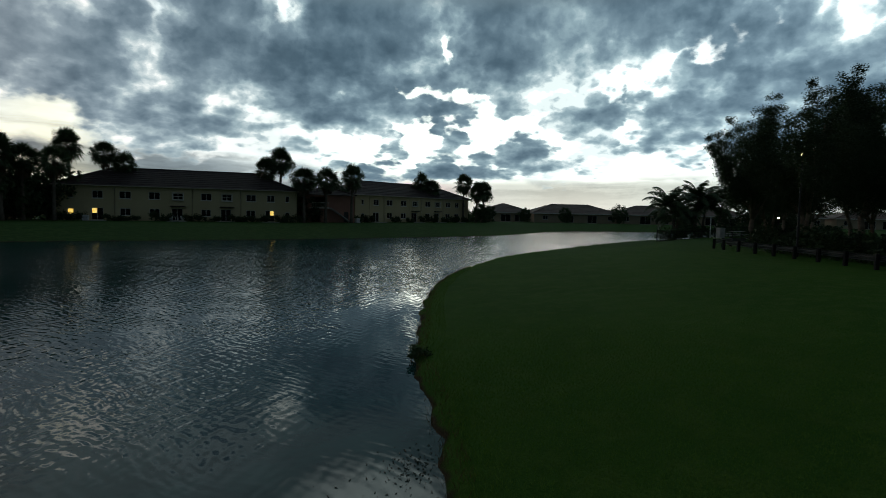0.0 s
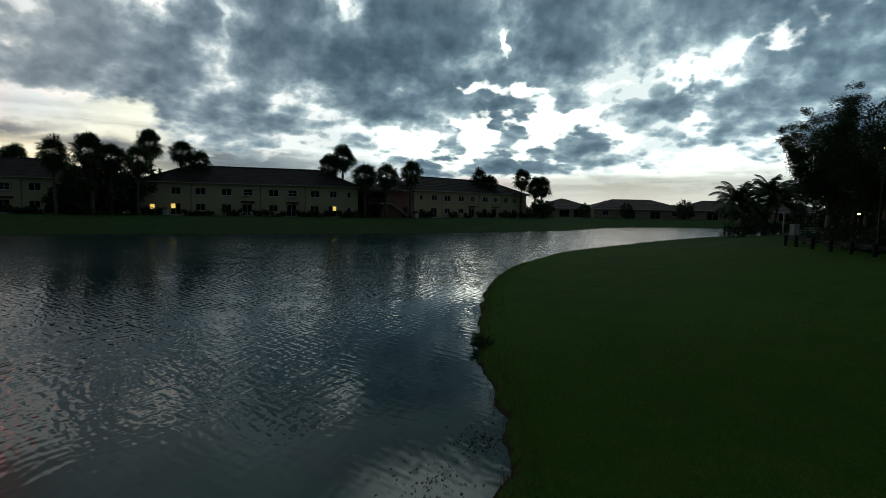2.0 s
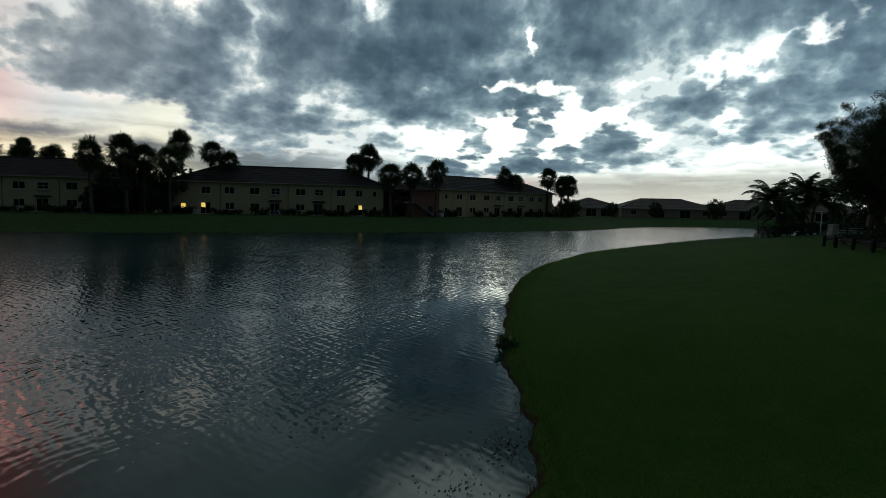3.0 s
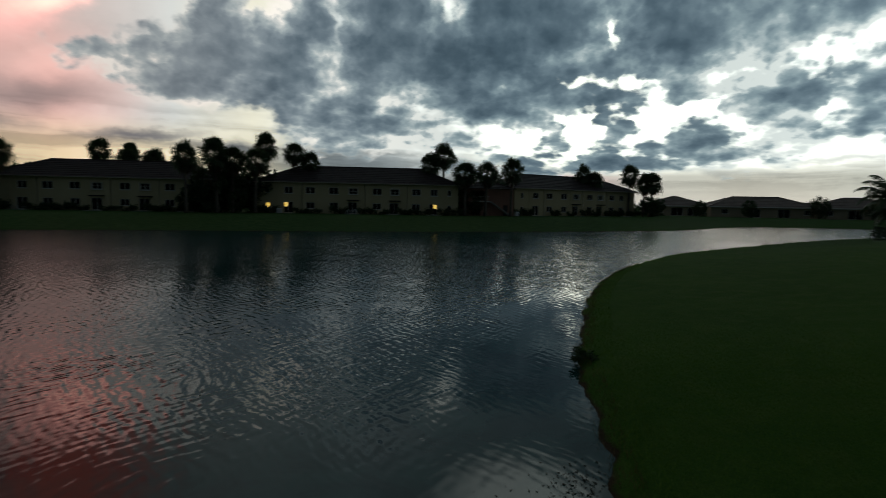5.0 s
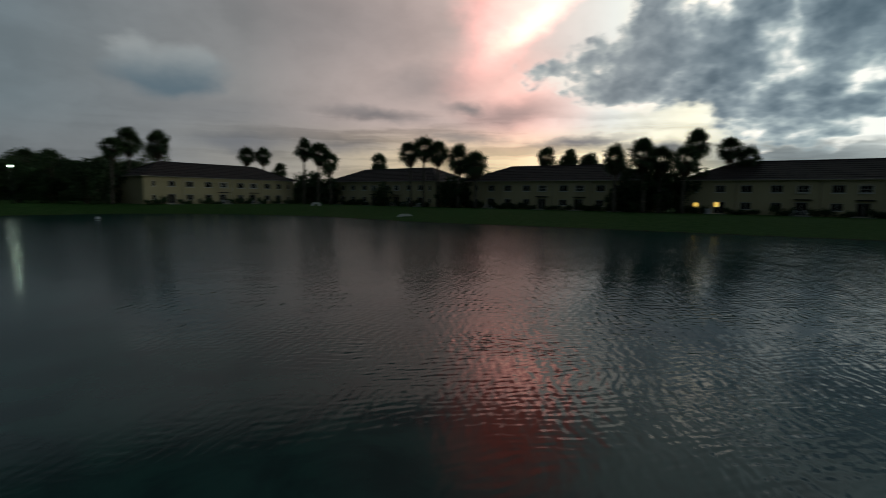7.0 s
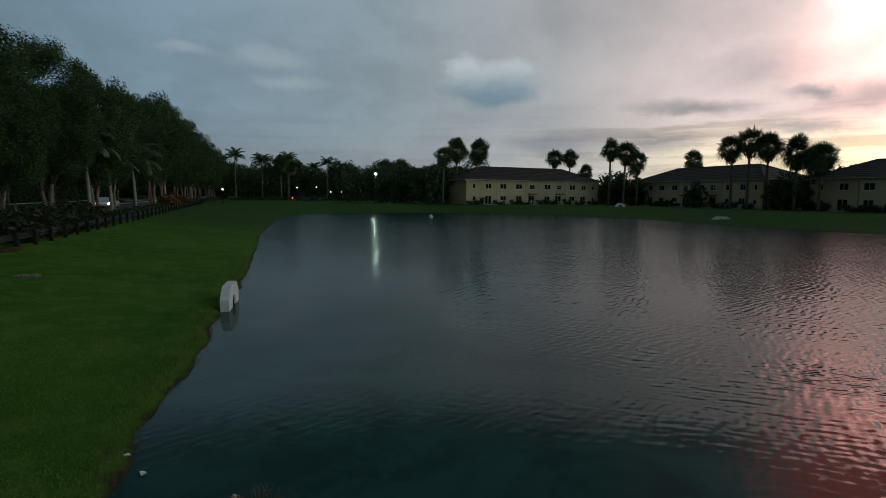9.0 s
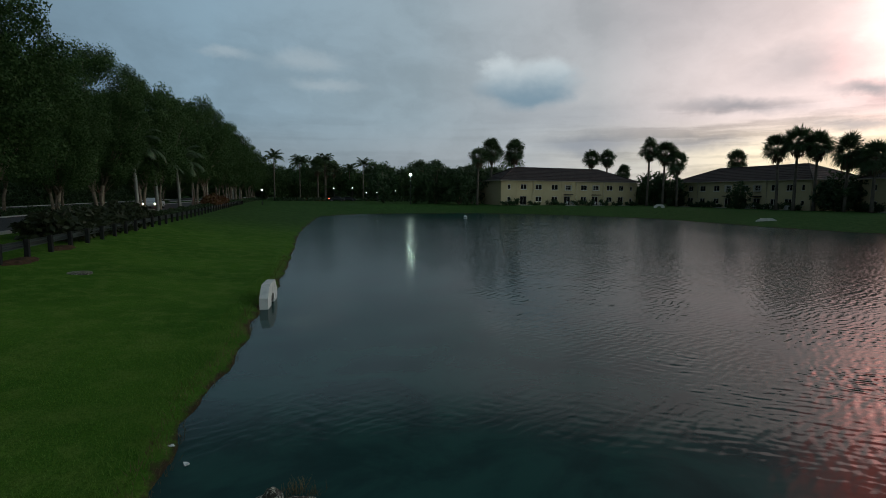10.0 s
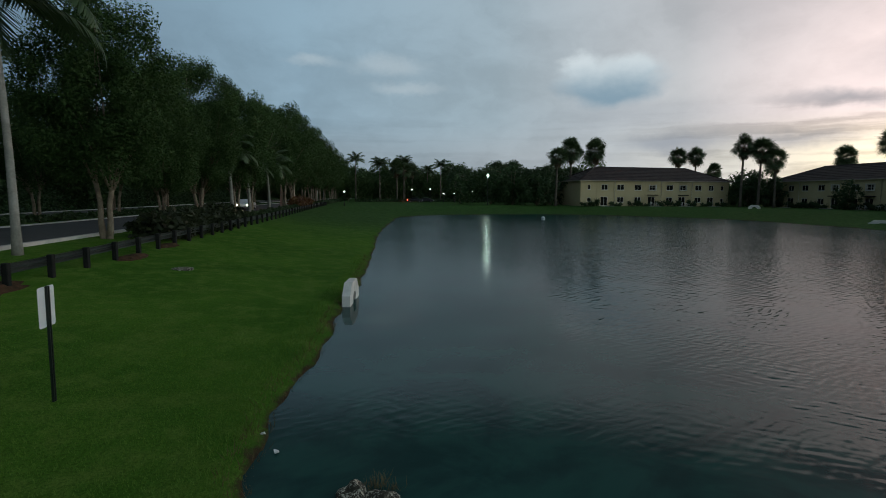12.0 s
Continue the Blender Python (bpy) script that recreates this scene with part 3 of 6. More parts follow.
def rounded(points, steps=4):
    p = [Vector((*q, 0)) for q in points]
    out = []
    for i in range(len(p)):
        a, b, c, d = (p[(i + k - 1) % len(p)] for k in range(4))
        for s in range(steps):
            t = s / steps
            v = 0.5 * ((2 * b) + (c - a) * t + (2 * a - 5 * b + 4 * c - d) * t * t + (3 * b - a - 3 * c + d) * t ** 3)
            out.append((v.x, v.y))
    return np.array(out)


LINE = rounded(SHORE)


def shore_distance(px, py):
    """Signed metres from the waterline: positive on land."""
    px, py = np.asarray(px, float), np.asarray(py, float)
    best = np.full(px.shape, 1e9)
    inside = np.zeros(px.shape, bool)
    a, b = LINE, np.roll(LINE, -1, 0)
    for (x0, y0), (x1, y1) in zip(a, b):
        dx, dy = x1 - x0, y1 - y0
        t = np.clip(((px - x0) * dx + (py - y0) * dy) / (dx * dx + dy * dy + 1e-9), 0, 1)
        best = np.minimum(best, np.hypot(px - x0 - t * dx, py - y0 - t * dy))
        cross = (y0 > py) != (y1 > py)
        with np.errstate(divide="ignore", invalid="ignore"):
            inside ^= cross & (px < (dx) * (py - y0) / (dy if dy else 1e-9) + x0)
    return np.where(inside, -best, best)


def smoothstep(t):
    t = np.clip(t, 0, 1)
    return t * t * (3 - 2 * t)


def ground_height(px, py):
    d = shore_distance(px, py)
    wob = 0.12 * np.sin(px * 1.9 + 1.3 * np.sin(py * 1.1)) * np.sin(py * 2.3 + np.sin(px * 0.7))
    wob = wob + 0.06 * np.sin(px * 5.3 + py * 3.1) * np.sin(py * 6.1 - px * 2.2)
    d = d + wob * np.exp(-np.abs(d) / 1.5)
    land = 0.16 * smoothstep(d / 0.35) + 0.90 * smoothstep(d / 13.0) ** 0.85 + 0.44 * smoothstep((d - 7) / 9.0)
    bed = -0.12 * smoothstep(-d / 0.25) - 0.75 * smoothstep(-d / 8.0)
    return np.where(d > 0, land, bed)


def z_at(x, y):
    return float(ground_height(np.array([x]), np.array([y]))[0])


def build_ground():
    n = 330
    u = np.linspace(-1, 1, n)
    s = 6.4
    c = np.sinh(u * s) / np.sinh(s) * 2800
    gx, gy = np.meshgrid(c - 3.0, c + 1.0, indexing="ij")
    gz = ground_height(gx, gy)
    verts = np.stack([gx, gy, gz], -1).reshape(-1, 3)
    i = np.arange(n * n).reshape(n, n)
    faces = np.stack([i[:-1, :-1], i[1:, :-1], i[1:, 1:], i[:-1, 1:]], -1).reshape(-1, 4)
    me = raw_mesh("ground", verts.tolist(), faces.tolist(), M["grass"], True)
    tagged(new("ground", me), "mown green lawn sloping down to the lake", "ground", kind="structure")


build_ground()


def build_water():
    n = 60
    xs, ys = np.linspace(-125, 110, n), np.linspace(-45, 145, n)
    gx, gy = np.meshgrid(xs, ys, indexing="ij")
    verts = np.stack([gx, gy, gx * 0], -1).reshape(-1, 3)
    i = np.arange(n * n).reshape(n, n)
    faces = np.stack([i[:-1, :-1], i[1:, :-1], i[1:, 1:], i[:-1, 1:]], -1).reshape(-1, 4)
    me = raw_mesh("water", verts.tolist(), faces.tolist(), M["water"], True)
    tagged(new("water", me), "dark rippled lake water mirroring the dusk sky", "water", kind="structure")


build_water()

# the avenue south of the lake: u runs along it to the west, v away from the lake
ALONG, AWAY = Vector((-0.94, -0.342, 0)).normalized(), Vector((0.342, -0.94, 0)).normalized()


def avenue(u, v, z=0.0):
    p = ALONG * u + AWAY * v
    return Vector((p.x, p.y, z))


ROAD_Z = 1.5
AVENUE_TURN = math.degrees(math.atan2(ALONG.y, ALONG.x))


def build_avenue():
    def flat(name, u0, u1, v0, v1, z0, z1, mat, label, category, steps=1):
        bm = bmesh.new()
        du = (u1 - u0) / steps
        for k in range(steps):
            box(bm, u0 + k * du, v0, z0, u0 + (k + 1) * du - (0.012 if steps > 1 else 0), v1, z1, 0.02 if steps > 1 else 0.0)
        me = to_mesh(name, bm, mat)
        for vert in me.vertices:
            p = avenue(vert.co.x, vert.co.y, vert.co.z)
            vert.co = p
        me.flip_normals()
        return tagged(new(name, me), label, category, kind="structure")
    flat("road", -80, 420, 15.4, 23.6, 1.2, 1.53, M["asphalt"], "grey asphalt carriageway of the divided avenue", "road")
    flat("road", -80, 420, 29.0, 37.2, 1.2, 1.53, M["asphalt"], "grey asphalt carriageway of the divided avenue", "road")
    for v in (15.1, 23.6, 28.7, 37.2):
        flat("kerb", -80, 420, v, v + 0.3, 1.1, 1.62, M["concrete"], "pale concrete kerb along the avenue", "kerb", 120)


build_avenue()


# ---------------------------------------------------------------- apartment buildings
# openings of the lake front: middle along the front as a share of its length, width, sill, head, kind
FRONT = [(0.055, 0.7, 3.75, 4.85, "window"), (0.155, 1.55, 3.7, 4.95, "window"), (0.26, 1.75, 3.7, 4.95, "window"), (0.375, 1.75, 3.7, 4.95, "window"),
         (0.471, 1.6, 3.75, 4.85, "bay"), (0.59, 1.75, 3.7, 4.95, "window"), (0.679, 1.6, 3.75, 4.85, "bay"), (0.787, 1.7, 3.7, 4.95, "window"),
         (0.877, 1.35, 3.7, 4.95, "window"), (0.955, 0.7, 3.75, 4.85, "window"),
         (0.055, 0.85, 0.95, 1.95, "window"), (0.153, 1.75, 0.08, 2.15, "door"), (0.26, 1.6, 0.9, 2.1, "window"), (0.375, 1.6, 0.9, 2.1, "window"),
         (0.467, 1.75, 0.08, 2.2, "door"), (0.588, 1.6, 0.9, 2.1, "window"), (0.674, 1.75, 0.08, 2.2, "door"), (0.785, 1.6, 0.9, 2.1, "window"),
         (0.873, 1.6, 0.08, 2.15, "door"), (0.955, 0.75, 0.95, 1.85, "window")]
LENGTH, DEPTH, EAVES, RISE = 38.0, 14.0, 5.8, 3.4


def wall_with_openings(bm, length, height, holes, thick=0.25, low=-1.0):
    """A wall in the plane y = 0 from x = 0, its openings cut right through."""
    xs = sorted({0.0, length, *(v for h in holes for v in (h[0], h[1]))})
    zs = sorted({low, height, *(v for h in holes for v in (h[2], h[3]))})
    grid = {}

    def vert(x, y, z):
        k = (round(x, 4), round(y, 4), round(z, 4))
        if k not in grid:
            grid[k] = bm.verts.new(k)
        return grid[k]

    def is_hole(x, z):
        return any(h[0] < x < h[1] and h[2] < z < h[3] for h in holes)
    for i in range(len(xs) - 1):
        for j in range(len(zs) - 1):
            if is_hole((xs[i] + xs[i + 1]) / 2, (zs[j] + zs[j + 1]) / 2):
                continue
            for y, order in ((0.0, 1), (thick, -1)):
                q = [vert(xs[i], y, zs[j]), vert(xs[i + 1], y, zs[j]), vert(xs[i + 1], y, zs[j + 1]), vert(xs[i], y, zs[j + 1])]
                bm.faces.new(q[::order])
    for x0, x1, z0, z1 in [h[:4] for h in holes] + [(0.0, length, low, height)]:
        ring = [(x0, z0), (x1, z0), (x1, z1), (x0, z1)]
        for (ax, az_), (bx, bz) in zip(ring, ring[1:] + ring[:1]):
            q = [bm.verts.new((ax, 0.0, az_)), bm.verts.new((bx, 0.0, bz)), bm.verts.new((bx, thick, bz)), bm.verts.new((ax, thick, az_))]
            bm.faces.new(q)


def hip_roof_mesh(name, length, depth, rise, over, mat, courses=9):
    """Hip roof with stepped tile courses and a closed soffit; eaves at z = 0."""
    bm = bmesh.new()
    x0, x1, y0, y1 = -over, length + over, -over, depth + over
    half = (y1 - y0) / 2
    prev = None
    for k in range(courses + 1):
        t = k / courses
        ins, z = t * half, t * rise
        lo = [(x0 + ins, y0 + ins), (x1 - ins, y0 + ins), (x1 - ins, y1 - ins), (x0 + ins, y1 - ins)]
        ring = [bm.verts.new((x, y, z)) for x, y in lo]
        if prev:
            for i in range(4):
                bm.faces.new((prev[i], prev[(i + 1) % 4], ring[(i + 1) % 4], ring[i]))
        if k < courses:
            lip = [bm.verts.new((x, y, z + 0.05)) for x, y in lo]
            for i in range(4):
                bm.faces.new((ring[i], ring[(i + 1) % 4], lip[(i + 1) % 4], lip[i]))
            if k == 0:
                bm.faces.new(ring[::-1])
            prev = lip
    tube(bm, [(x0 + half, (y0 + y1) / 2, rise + 0.04), (x1 - half, (y0 + y1) / 2, rise + 0.04)], [0.13, 0.13], 6)
    for cx, sx in ((x0, 1), (x1, -1)):
        for cy, sy in ((y0, 1), (y1, -1)):
            tube(bm, [(cx, cy, 0.08), (cx + sx * half, cy + sy * half, rise + 0.04)], [0.11, 0.11], 6)
    return to_mesh(name, bm, mat)


MESHES = {}


def window_parts(parent, x, w, z0, z1, kind, lit, y=0.0):
    """A window or sliding door in its opening: frame with mullion, and panes set back."""
    key = (round(w, 2), round(z1 - z0, 2), kind)
    h = z1 - z0
    if key not in MESHES:
        bm = bmesh.new()
        f = 0.065
        for b in ((-w / 2, 0, w / 2, f), (-w / 2, h - f, w / 2, h), (-w / 2, f, -w / 2 + f, h - f), (w / 2 - f, f, w / 2, h - f)):
            box(bm, b[0], 0.06, b[1], b[2], 0.16, b[3])
        if w > 1.0:
            box(bm, -0.035, 0.07, f, 0.035, 0.15, h - f)
        if kind == "bay":
            box(bm, -w / 2 + f, 0.08, h * 0.5 - 0.03, w / 2 - f, 0.14, h * 0.5 + 0.03)
        fr = to_mesh("window_frame", bm, M["trim"])
        panes = []
        n = 2 if w > 1.0 else 1
        pw = (w - 2 * f) / n
        for mat in ("pane", "lit"):
            bm = bmesh.new()
            box(bm, -pw / 2 + 0.004, 0.105, f, pw / 2 - 0.004, 0.125, h - f)
            panes.append(to_mesh("pane", bm, M[mat]))
        bm = bmesh.new()
        box(bm, -w / 2 - 0.06, -0.07, -0.09, w / 2 + 0.06, 0.02, -0.004, 0.01)
        MESHES[key] = (fr, panes, n, pw, to_mesh("window_sill", bm, M["trim"]))
    fr, panes, n, pw, sill = MESHES[key]
    name = {"door": "sliding_door", "bay": "bay_window"}.get(kind, "window")
    ob = part(name, fr, parent, pose(x, y, z0), "lit from inside with warm yellow light" if lit else "")
    for k in range(n):
        on = lit if isinstance(lit, bool) else (k in lit)
        at_pane = pose((k - (n - 1) / 2) * pw, 0, 0)
        part("pane", panes[1 if on and kind != "door" else 0], ob, at_pane)
        if on and kind == "door":
            part("lit_blind", box_mesh("lit_blind", (-pw * 0.42, 0.09, h * 0.55, pw * 0.42, 0.1, h - 0.12), M["lit"]), ob, at_pane, "warm yellow light behind the upper glass")
    if kind != "door":
        part("window_sill", sill, ob)


def apartment(left, right, lit=None, label="two-storey cream stucco apartment building with dark hip roof"):
    lit = lit or {}
    m = frame_at(left, right, 1.5)
    b = thing("apartment_building", m, label, "building", "apartment buildings round the lake")
    if "shell" not in MESHES:
        bm = bmesh.new()
        holes = []
        for s, w, z0, z1, kind in FRONT:
            holes.append((s * LENGTH - w / 2, s * LENGTH + w / 2, z0, z1))
        wall_with_openings(bm, LENGTH, EAVES, holes)
        box(bm, 0, 0.25, -1, 0.25, DEPTH, EAVES)
        box(bm, LENGTH - 0.25, 0.25, -1, LENGTH, DEPTH, EAVES)
        box(bm, 0.25, DEPTH - 0.25, -1, LENGTH - 0.25, DEPTH, EAVES)
        for s in (0.105, 0.215, 0.425, 0.525, 0.735, 0.925):
            box(bm, s * LENGTH - 0.09, -0.06, -0.3, s * LENGTH + 0.09, 0.0, EAVES)
        MESHES["shell"] = to_mesh("wall", bm, M["stucco"])
        MESHES["aroof"] = hip_roof_mesh("roof", LENGTH, DEPTH, RISE, 0.6, M["roof"])
        bm = bmesh.new()
        box(bm, -0.62, -0.66, -0.1, LENGTH + 0.62, -0.56, 0.05, 0.02)
        MESHES["gutter"] = to_mesh("gutter", bm, M["fascia"])
        bm = bmesh.new()
        box(bm, -0.66, -0.6, -0.16, -0.56, DEPTH + 0.6, 0.06, 0.02)
        MESHES["gutter_side"] = to_mesh("gutter", bm, M["fascia"])
        bm = bmesh.new()
        box(bm, -0.6, -0.56, -0.05, LENGTH + 0.6, 0.0, -0.004)
        MESHES["soffit"] = to_mesh("soffit", bm, M["trim"])
        bm = bmesh.new()
        box(bm, -1.2, -0.7, 0, 1.2, 0, 0.12, 0.03)
        box(bm, -1.15, -0.65, 0.12, 1.15, 0, 0.2, 0.03)
        MESHES["canopy"] = to_mesh("canopy", bm, M["roof"])
        bm = bmesh.new()
        box(bm, -0.95, -0.30, 0.10, 0.95, -0.004, 0.20, 0.02)
        box(bm, -0.95, -0.30, 1.40, 0.95, -0.004, 1.48, 0.02)
        box(bm, -0.92, -0.26, 0.20, -0.82, -0.004, 1.40)
        box(bm, 0.82, -0.26, 0.20, 0.92, -0.004, 1.40)
        MESHES["bay_box"] = to_mesh("bay_surround", bm, M["trim"])
        bm = bmesh.new()
        box(bm, -1.5, -2.2, -0.4, 1.5, -0.004, 0.04, 0.02)
        MESHES["patio"] = to_mesh("patio_slab", bm, M["concrete"])
        bm = bmesh.new()
        tube(bm, [(0, -0.11, 0.1), (0, -0.11, EAVES - 0.3), (0, -0.5, EAVES - 0.08)], [0.05] * 3, 6)
        MESHES["pipe"] = to_mesh("downpipe", bm, M["trim"])
        MESHES["floor_slab"] = box_mesh("floor_slab", (0.25, 0.25, 2.75, LENGTH - 0.25, DEPTH - 0.25, 3.0), M["concrete"])
    part("wall", MESHES["shell"], b)
    part("roof", MESHES["aroof"], b, pose(0, 0, EAVES))
    part("gutter", MESHES["gutter"], b, pose(0, 0, EAVES))
    part("gutter", MESHES["gutter_side"], b, pose(0, 0, EAVES))
    part("gutter", MESHES["gutter_side"], b, pose(LENGTH + 1.22, 0, EAVES))
    part("soffit", MESHES["soffit"], b, pose(0, 0, EAVES - 0.02))
    part("floor_slab", MESHES["floor_slab"], b)
    for s in (0.215, 0.525, 0.735):
        part("downpipe", MESHES["pipe"], b, pose(s * LENGTH + 0.2, 0, 0))
    for i, (s, w, z0, z1, kind) in enumerate(FRONT):
        window_parts(b, s * LENGTH, w, z0, z1, kind, lit.get(i, False))
        if kind == "bay":
            part("bay_surround", MESHES["bay_box"], b, pose(s * LENGTH, 0, z0 - 0.25))
            part("canopy", MESHES["canopy"], b, pose(s * LENGTH, 0, 2.5))
        if kind == "door":
            part("patio_slab", MESHES["patio"], b, pose(s * LENGTH, 0, 0))
    return b


SITES = {"mid_west": ((-102.0, 65.0), (-67.5, 81.0)), "lit": ((-62.8, 85.8), (-28.0, 100.2)), "north": ((-18.5, 111.5), (6.5, 140.2)),
         "far_west": ((-142.0, 46.0), (-106.3, 58.9)), "west": ((-127.0, 2.0), (-142.5, 36.8))}
apartment(*SITES["mid_west"])
apartment(*SITES["lit"], lit={10: True, 11: (0,), 18: (1,)}, label="two-storey cream stucco apartment building with lit ground-floor windows")
apartment(*SITES["north"])
apartment(*SITES["far_west"])
apartment(*SITES["west"])


# ---------------------------------------------------------------- single-storey villas
def villa(px, py, width, turn, depth=15.0, eaves=2.8, rise=2.9):
    b = thing("villa", pose(px, py, 1.5, 0, 0, turn), "single-storey cream villa with tan tiled hip roof", "house", "villas across the lake")
    w = width
    holes = [(w * 0.10, w * 0.10 + 1.6, 0.9, 2.2), (w * 0.34, w * 0.34 + 3.2, 0.05, 2.3), (w * 0.62, w * 0.62 + 3.0, 0.05, 2.3), (w * 0.86, w * 0.86 + 1.5, 0.9, 2.2)]
    bm = bmesh.new()
    wall_with_openings(bm, w, eaves, holes)
    box(bm, 0, 0.25, -1, 0.25, depth, eaves)
    box(bm, w - 0.25, 0.25, -1, w, depth, eaves)
    box(bm, 0.25, depth - 0.25, -1, w - 0.25, depth, eaves)
    part("wall", to_mesh("wall", bm, M["stucco_tan"]), b)
    part("roof", hip_roof_mesh("roof", w, depth, rise, 0.7, M["roof_tan"], 7), b, pose(0, 0, eaves))
    part("gutter", box_mesh("gutter", (-0.72, -0.78, -0.16, w + 0.72, -0.68, 0.06), M["trim"], 0.02), b, pose(0, 0, eaves))
    for h in holes:
        kind = "door" if h[2] < 0.5 else "window"
        window_parts(b, (h[0] + h[1]) / 2, h[1] - h[0], h[2], h[3], kind, False)
    return b


for spec in ((12.5, 166, 16, 8), (27.5, 162, 27, 6), (53.0, 163, 20, -4), (71.5, 160, 19, -10), (89, 155, 19, -14), (109, 148, 17, -20), (126, 140, 18, -26), (143, 128, 18, -32)):
    villa(*spec)


# ---------------------------------------------------------------- palms
def fan_crown(seed, radius, leaves):
    """Crown of a fan palm: stiff pleated fans on stalks, the older ones bent down over the skirt."""
    rnd = random.Random(seed)
    verts, faces = [], []
    for k in range(leaves):
        age = k / leaves
        turn = k * 2.39996 + rnd.uniform(-0.25, 0.25)
        lift = math.radians(88 - 138 * age ** 0.9 + rnd.uniform(-10, 10))
        way = Vector((math.cos(turn) * math.cos(lift), math.sin(turn) * math.cos(lift), math.sin(lift)))
        side = way.cross(Vector((0, 0, 1))).normalized()
        up = side.cross(way).normalized()
        roll = rnd.gauss(0.0, 0.75)
        side, up = side * math.cos(roll) + up * math.sin(roll), up * math.cos(roll) - side * math.sin(roll)
        stalk = radius * rnd.uniform(0.36, 0.66) * (1.0 - 0.25 * age)
        size = radius * rnd.uniform(0.44, 0.58)
        base = way * stalk + Vector((0, 0, -0.06 * stalk))
        i = len(verts)
        verts += [(side * 0.03), (side * -0.03), base - side * 0.025, base + side * 0.025]
        faces.append((i, i + 1, i + 2, i + 3))
        n = 21
        sag = 0.06 + 0.55 * age * age
        for j in range(n):
            a = math.radians(-125 + 250 * j / (n - 1))
            d = way * math.cos(a) + side * math.sin(a)
            reach = size * (1.0 - 0.22 * (abs(a) / 2.2) ** 2)
            drop = Vector((0, 0, -1)) * size * sag * rnd.uniform(0.6, 1.4)
            cross = (way * -math.sin(a) + side * math.cos(a)) * size * 0.056
            fold = up * (0.05 * size * (1 if j % 2 else -1))
            mid = base + d * reach * 0.58 + fold
            tip = base + d * reach * rnd.uniform(0.90, 1.08) + drop
            i = len(verts)
            verts += [base, mid - cross, tip, mid + cross]
            faces.append((i, i + 1, i + 2, i + 3))
    return [tuple(v) for v in verts], faces


def skirt(seed, radius):
    """Dry fronds hanging close round the top of the trunk, narrowing downwards."""
    rnd = random.Random(seed)
    verts, faces = [], []
    for k in range(150):
        a = rnd.uniform(0, math.tau)
        t = rnd.random()
        z0 = 0.1 - 2.1 * t
        d = Vector((math.cos(a), math.sin(a), 0))
        s = Vector((-d.y, d.x, 0)) * rnd.uniform(0.07, 0.15)
        p = d * 0.15 + Vector((0, 0, z0))
        q = d * (0.25 + rnd.uniform(0.45, 1.0) * (1.0 - 0.55 * t) * radius) + Vector((0, 0, z0 - rnd.uniform(0.25, 0.6)))
        e = q + Vector((0, 0, -rnd.uniform(0.45, 0.85))) - d * 0.12
        i = len(verts)
        verts += [p, q - s, e, q + s]
        faces.append((i, i + 1, i + 2, i + 3))
    return [tuple(v) for v in verts], faces


FAN = []
for sd in range(4):
    v, f = fan_crown(40 + sd, 2.85, 40)
    cr = raw_mesh("crown", v, f, M["palm_leaf"])
    v, f = skirt(80 + sd, 1.35)
    FAN.append((cr, raw_mesh("dead_fronds", v, f, M["dead_leaf"])))
TRUNKS = {}


def fan_palm(x, y, top, k, size=1.0, z=None):
    g0 = z_at(x, y) - 0.1 if z is None else z
    h = max(top - g0 - 1.6 * size, 2.0)
    key = (round(h), k % 4)
    if key not in TRUNKS:
        rnd = random.Random(sum(key) * 7)
        lean = Vector((rnd.uniform(-0.35, 0.35), rnd.uniform(-0.35, 0.35), 0))
        pts, rad = [], []
        for i in range(8):
            t = i / 7
            pts.append(lean * t * t + Vector((0, 0, key[0] * t)))
            rad.append(0.29 - 0.09 * t + (0.10 if i == 0 else 0) + (0.05 if i == 7 else 0))
        TRUNKS[key] = (tube_mesh("trunk", pts, rad, M["fan_bark"], 8), lean)
    me, lean = TRUNKS[key]
    p = thing("fan_palm", pose(x, y, g0), "tall fan palm with bushy dark crown", "palm tree", "fan palms between the buildings")
    part("trunk", me, p, Matrix.Diagonal((1, 1, h / key[0], 1)))
    top_m = Matrix.Translation((lean.x, lean.y, h)) @ pose(0, 0, 0, 0, 0, k * 67) @ Matrix.Diagonal((size * 1.06, size * 1.06, size, 1))
    part("crown", FAN[k % 4][0], p, top_m)
    part("dead_fronds", FAN[k % 4][1], p, top_m, "dry brown hanging fronds")
    return p


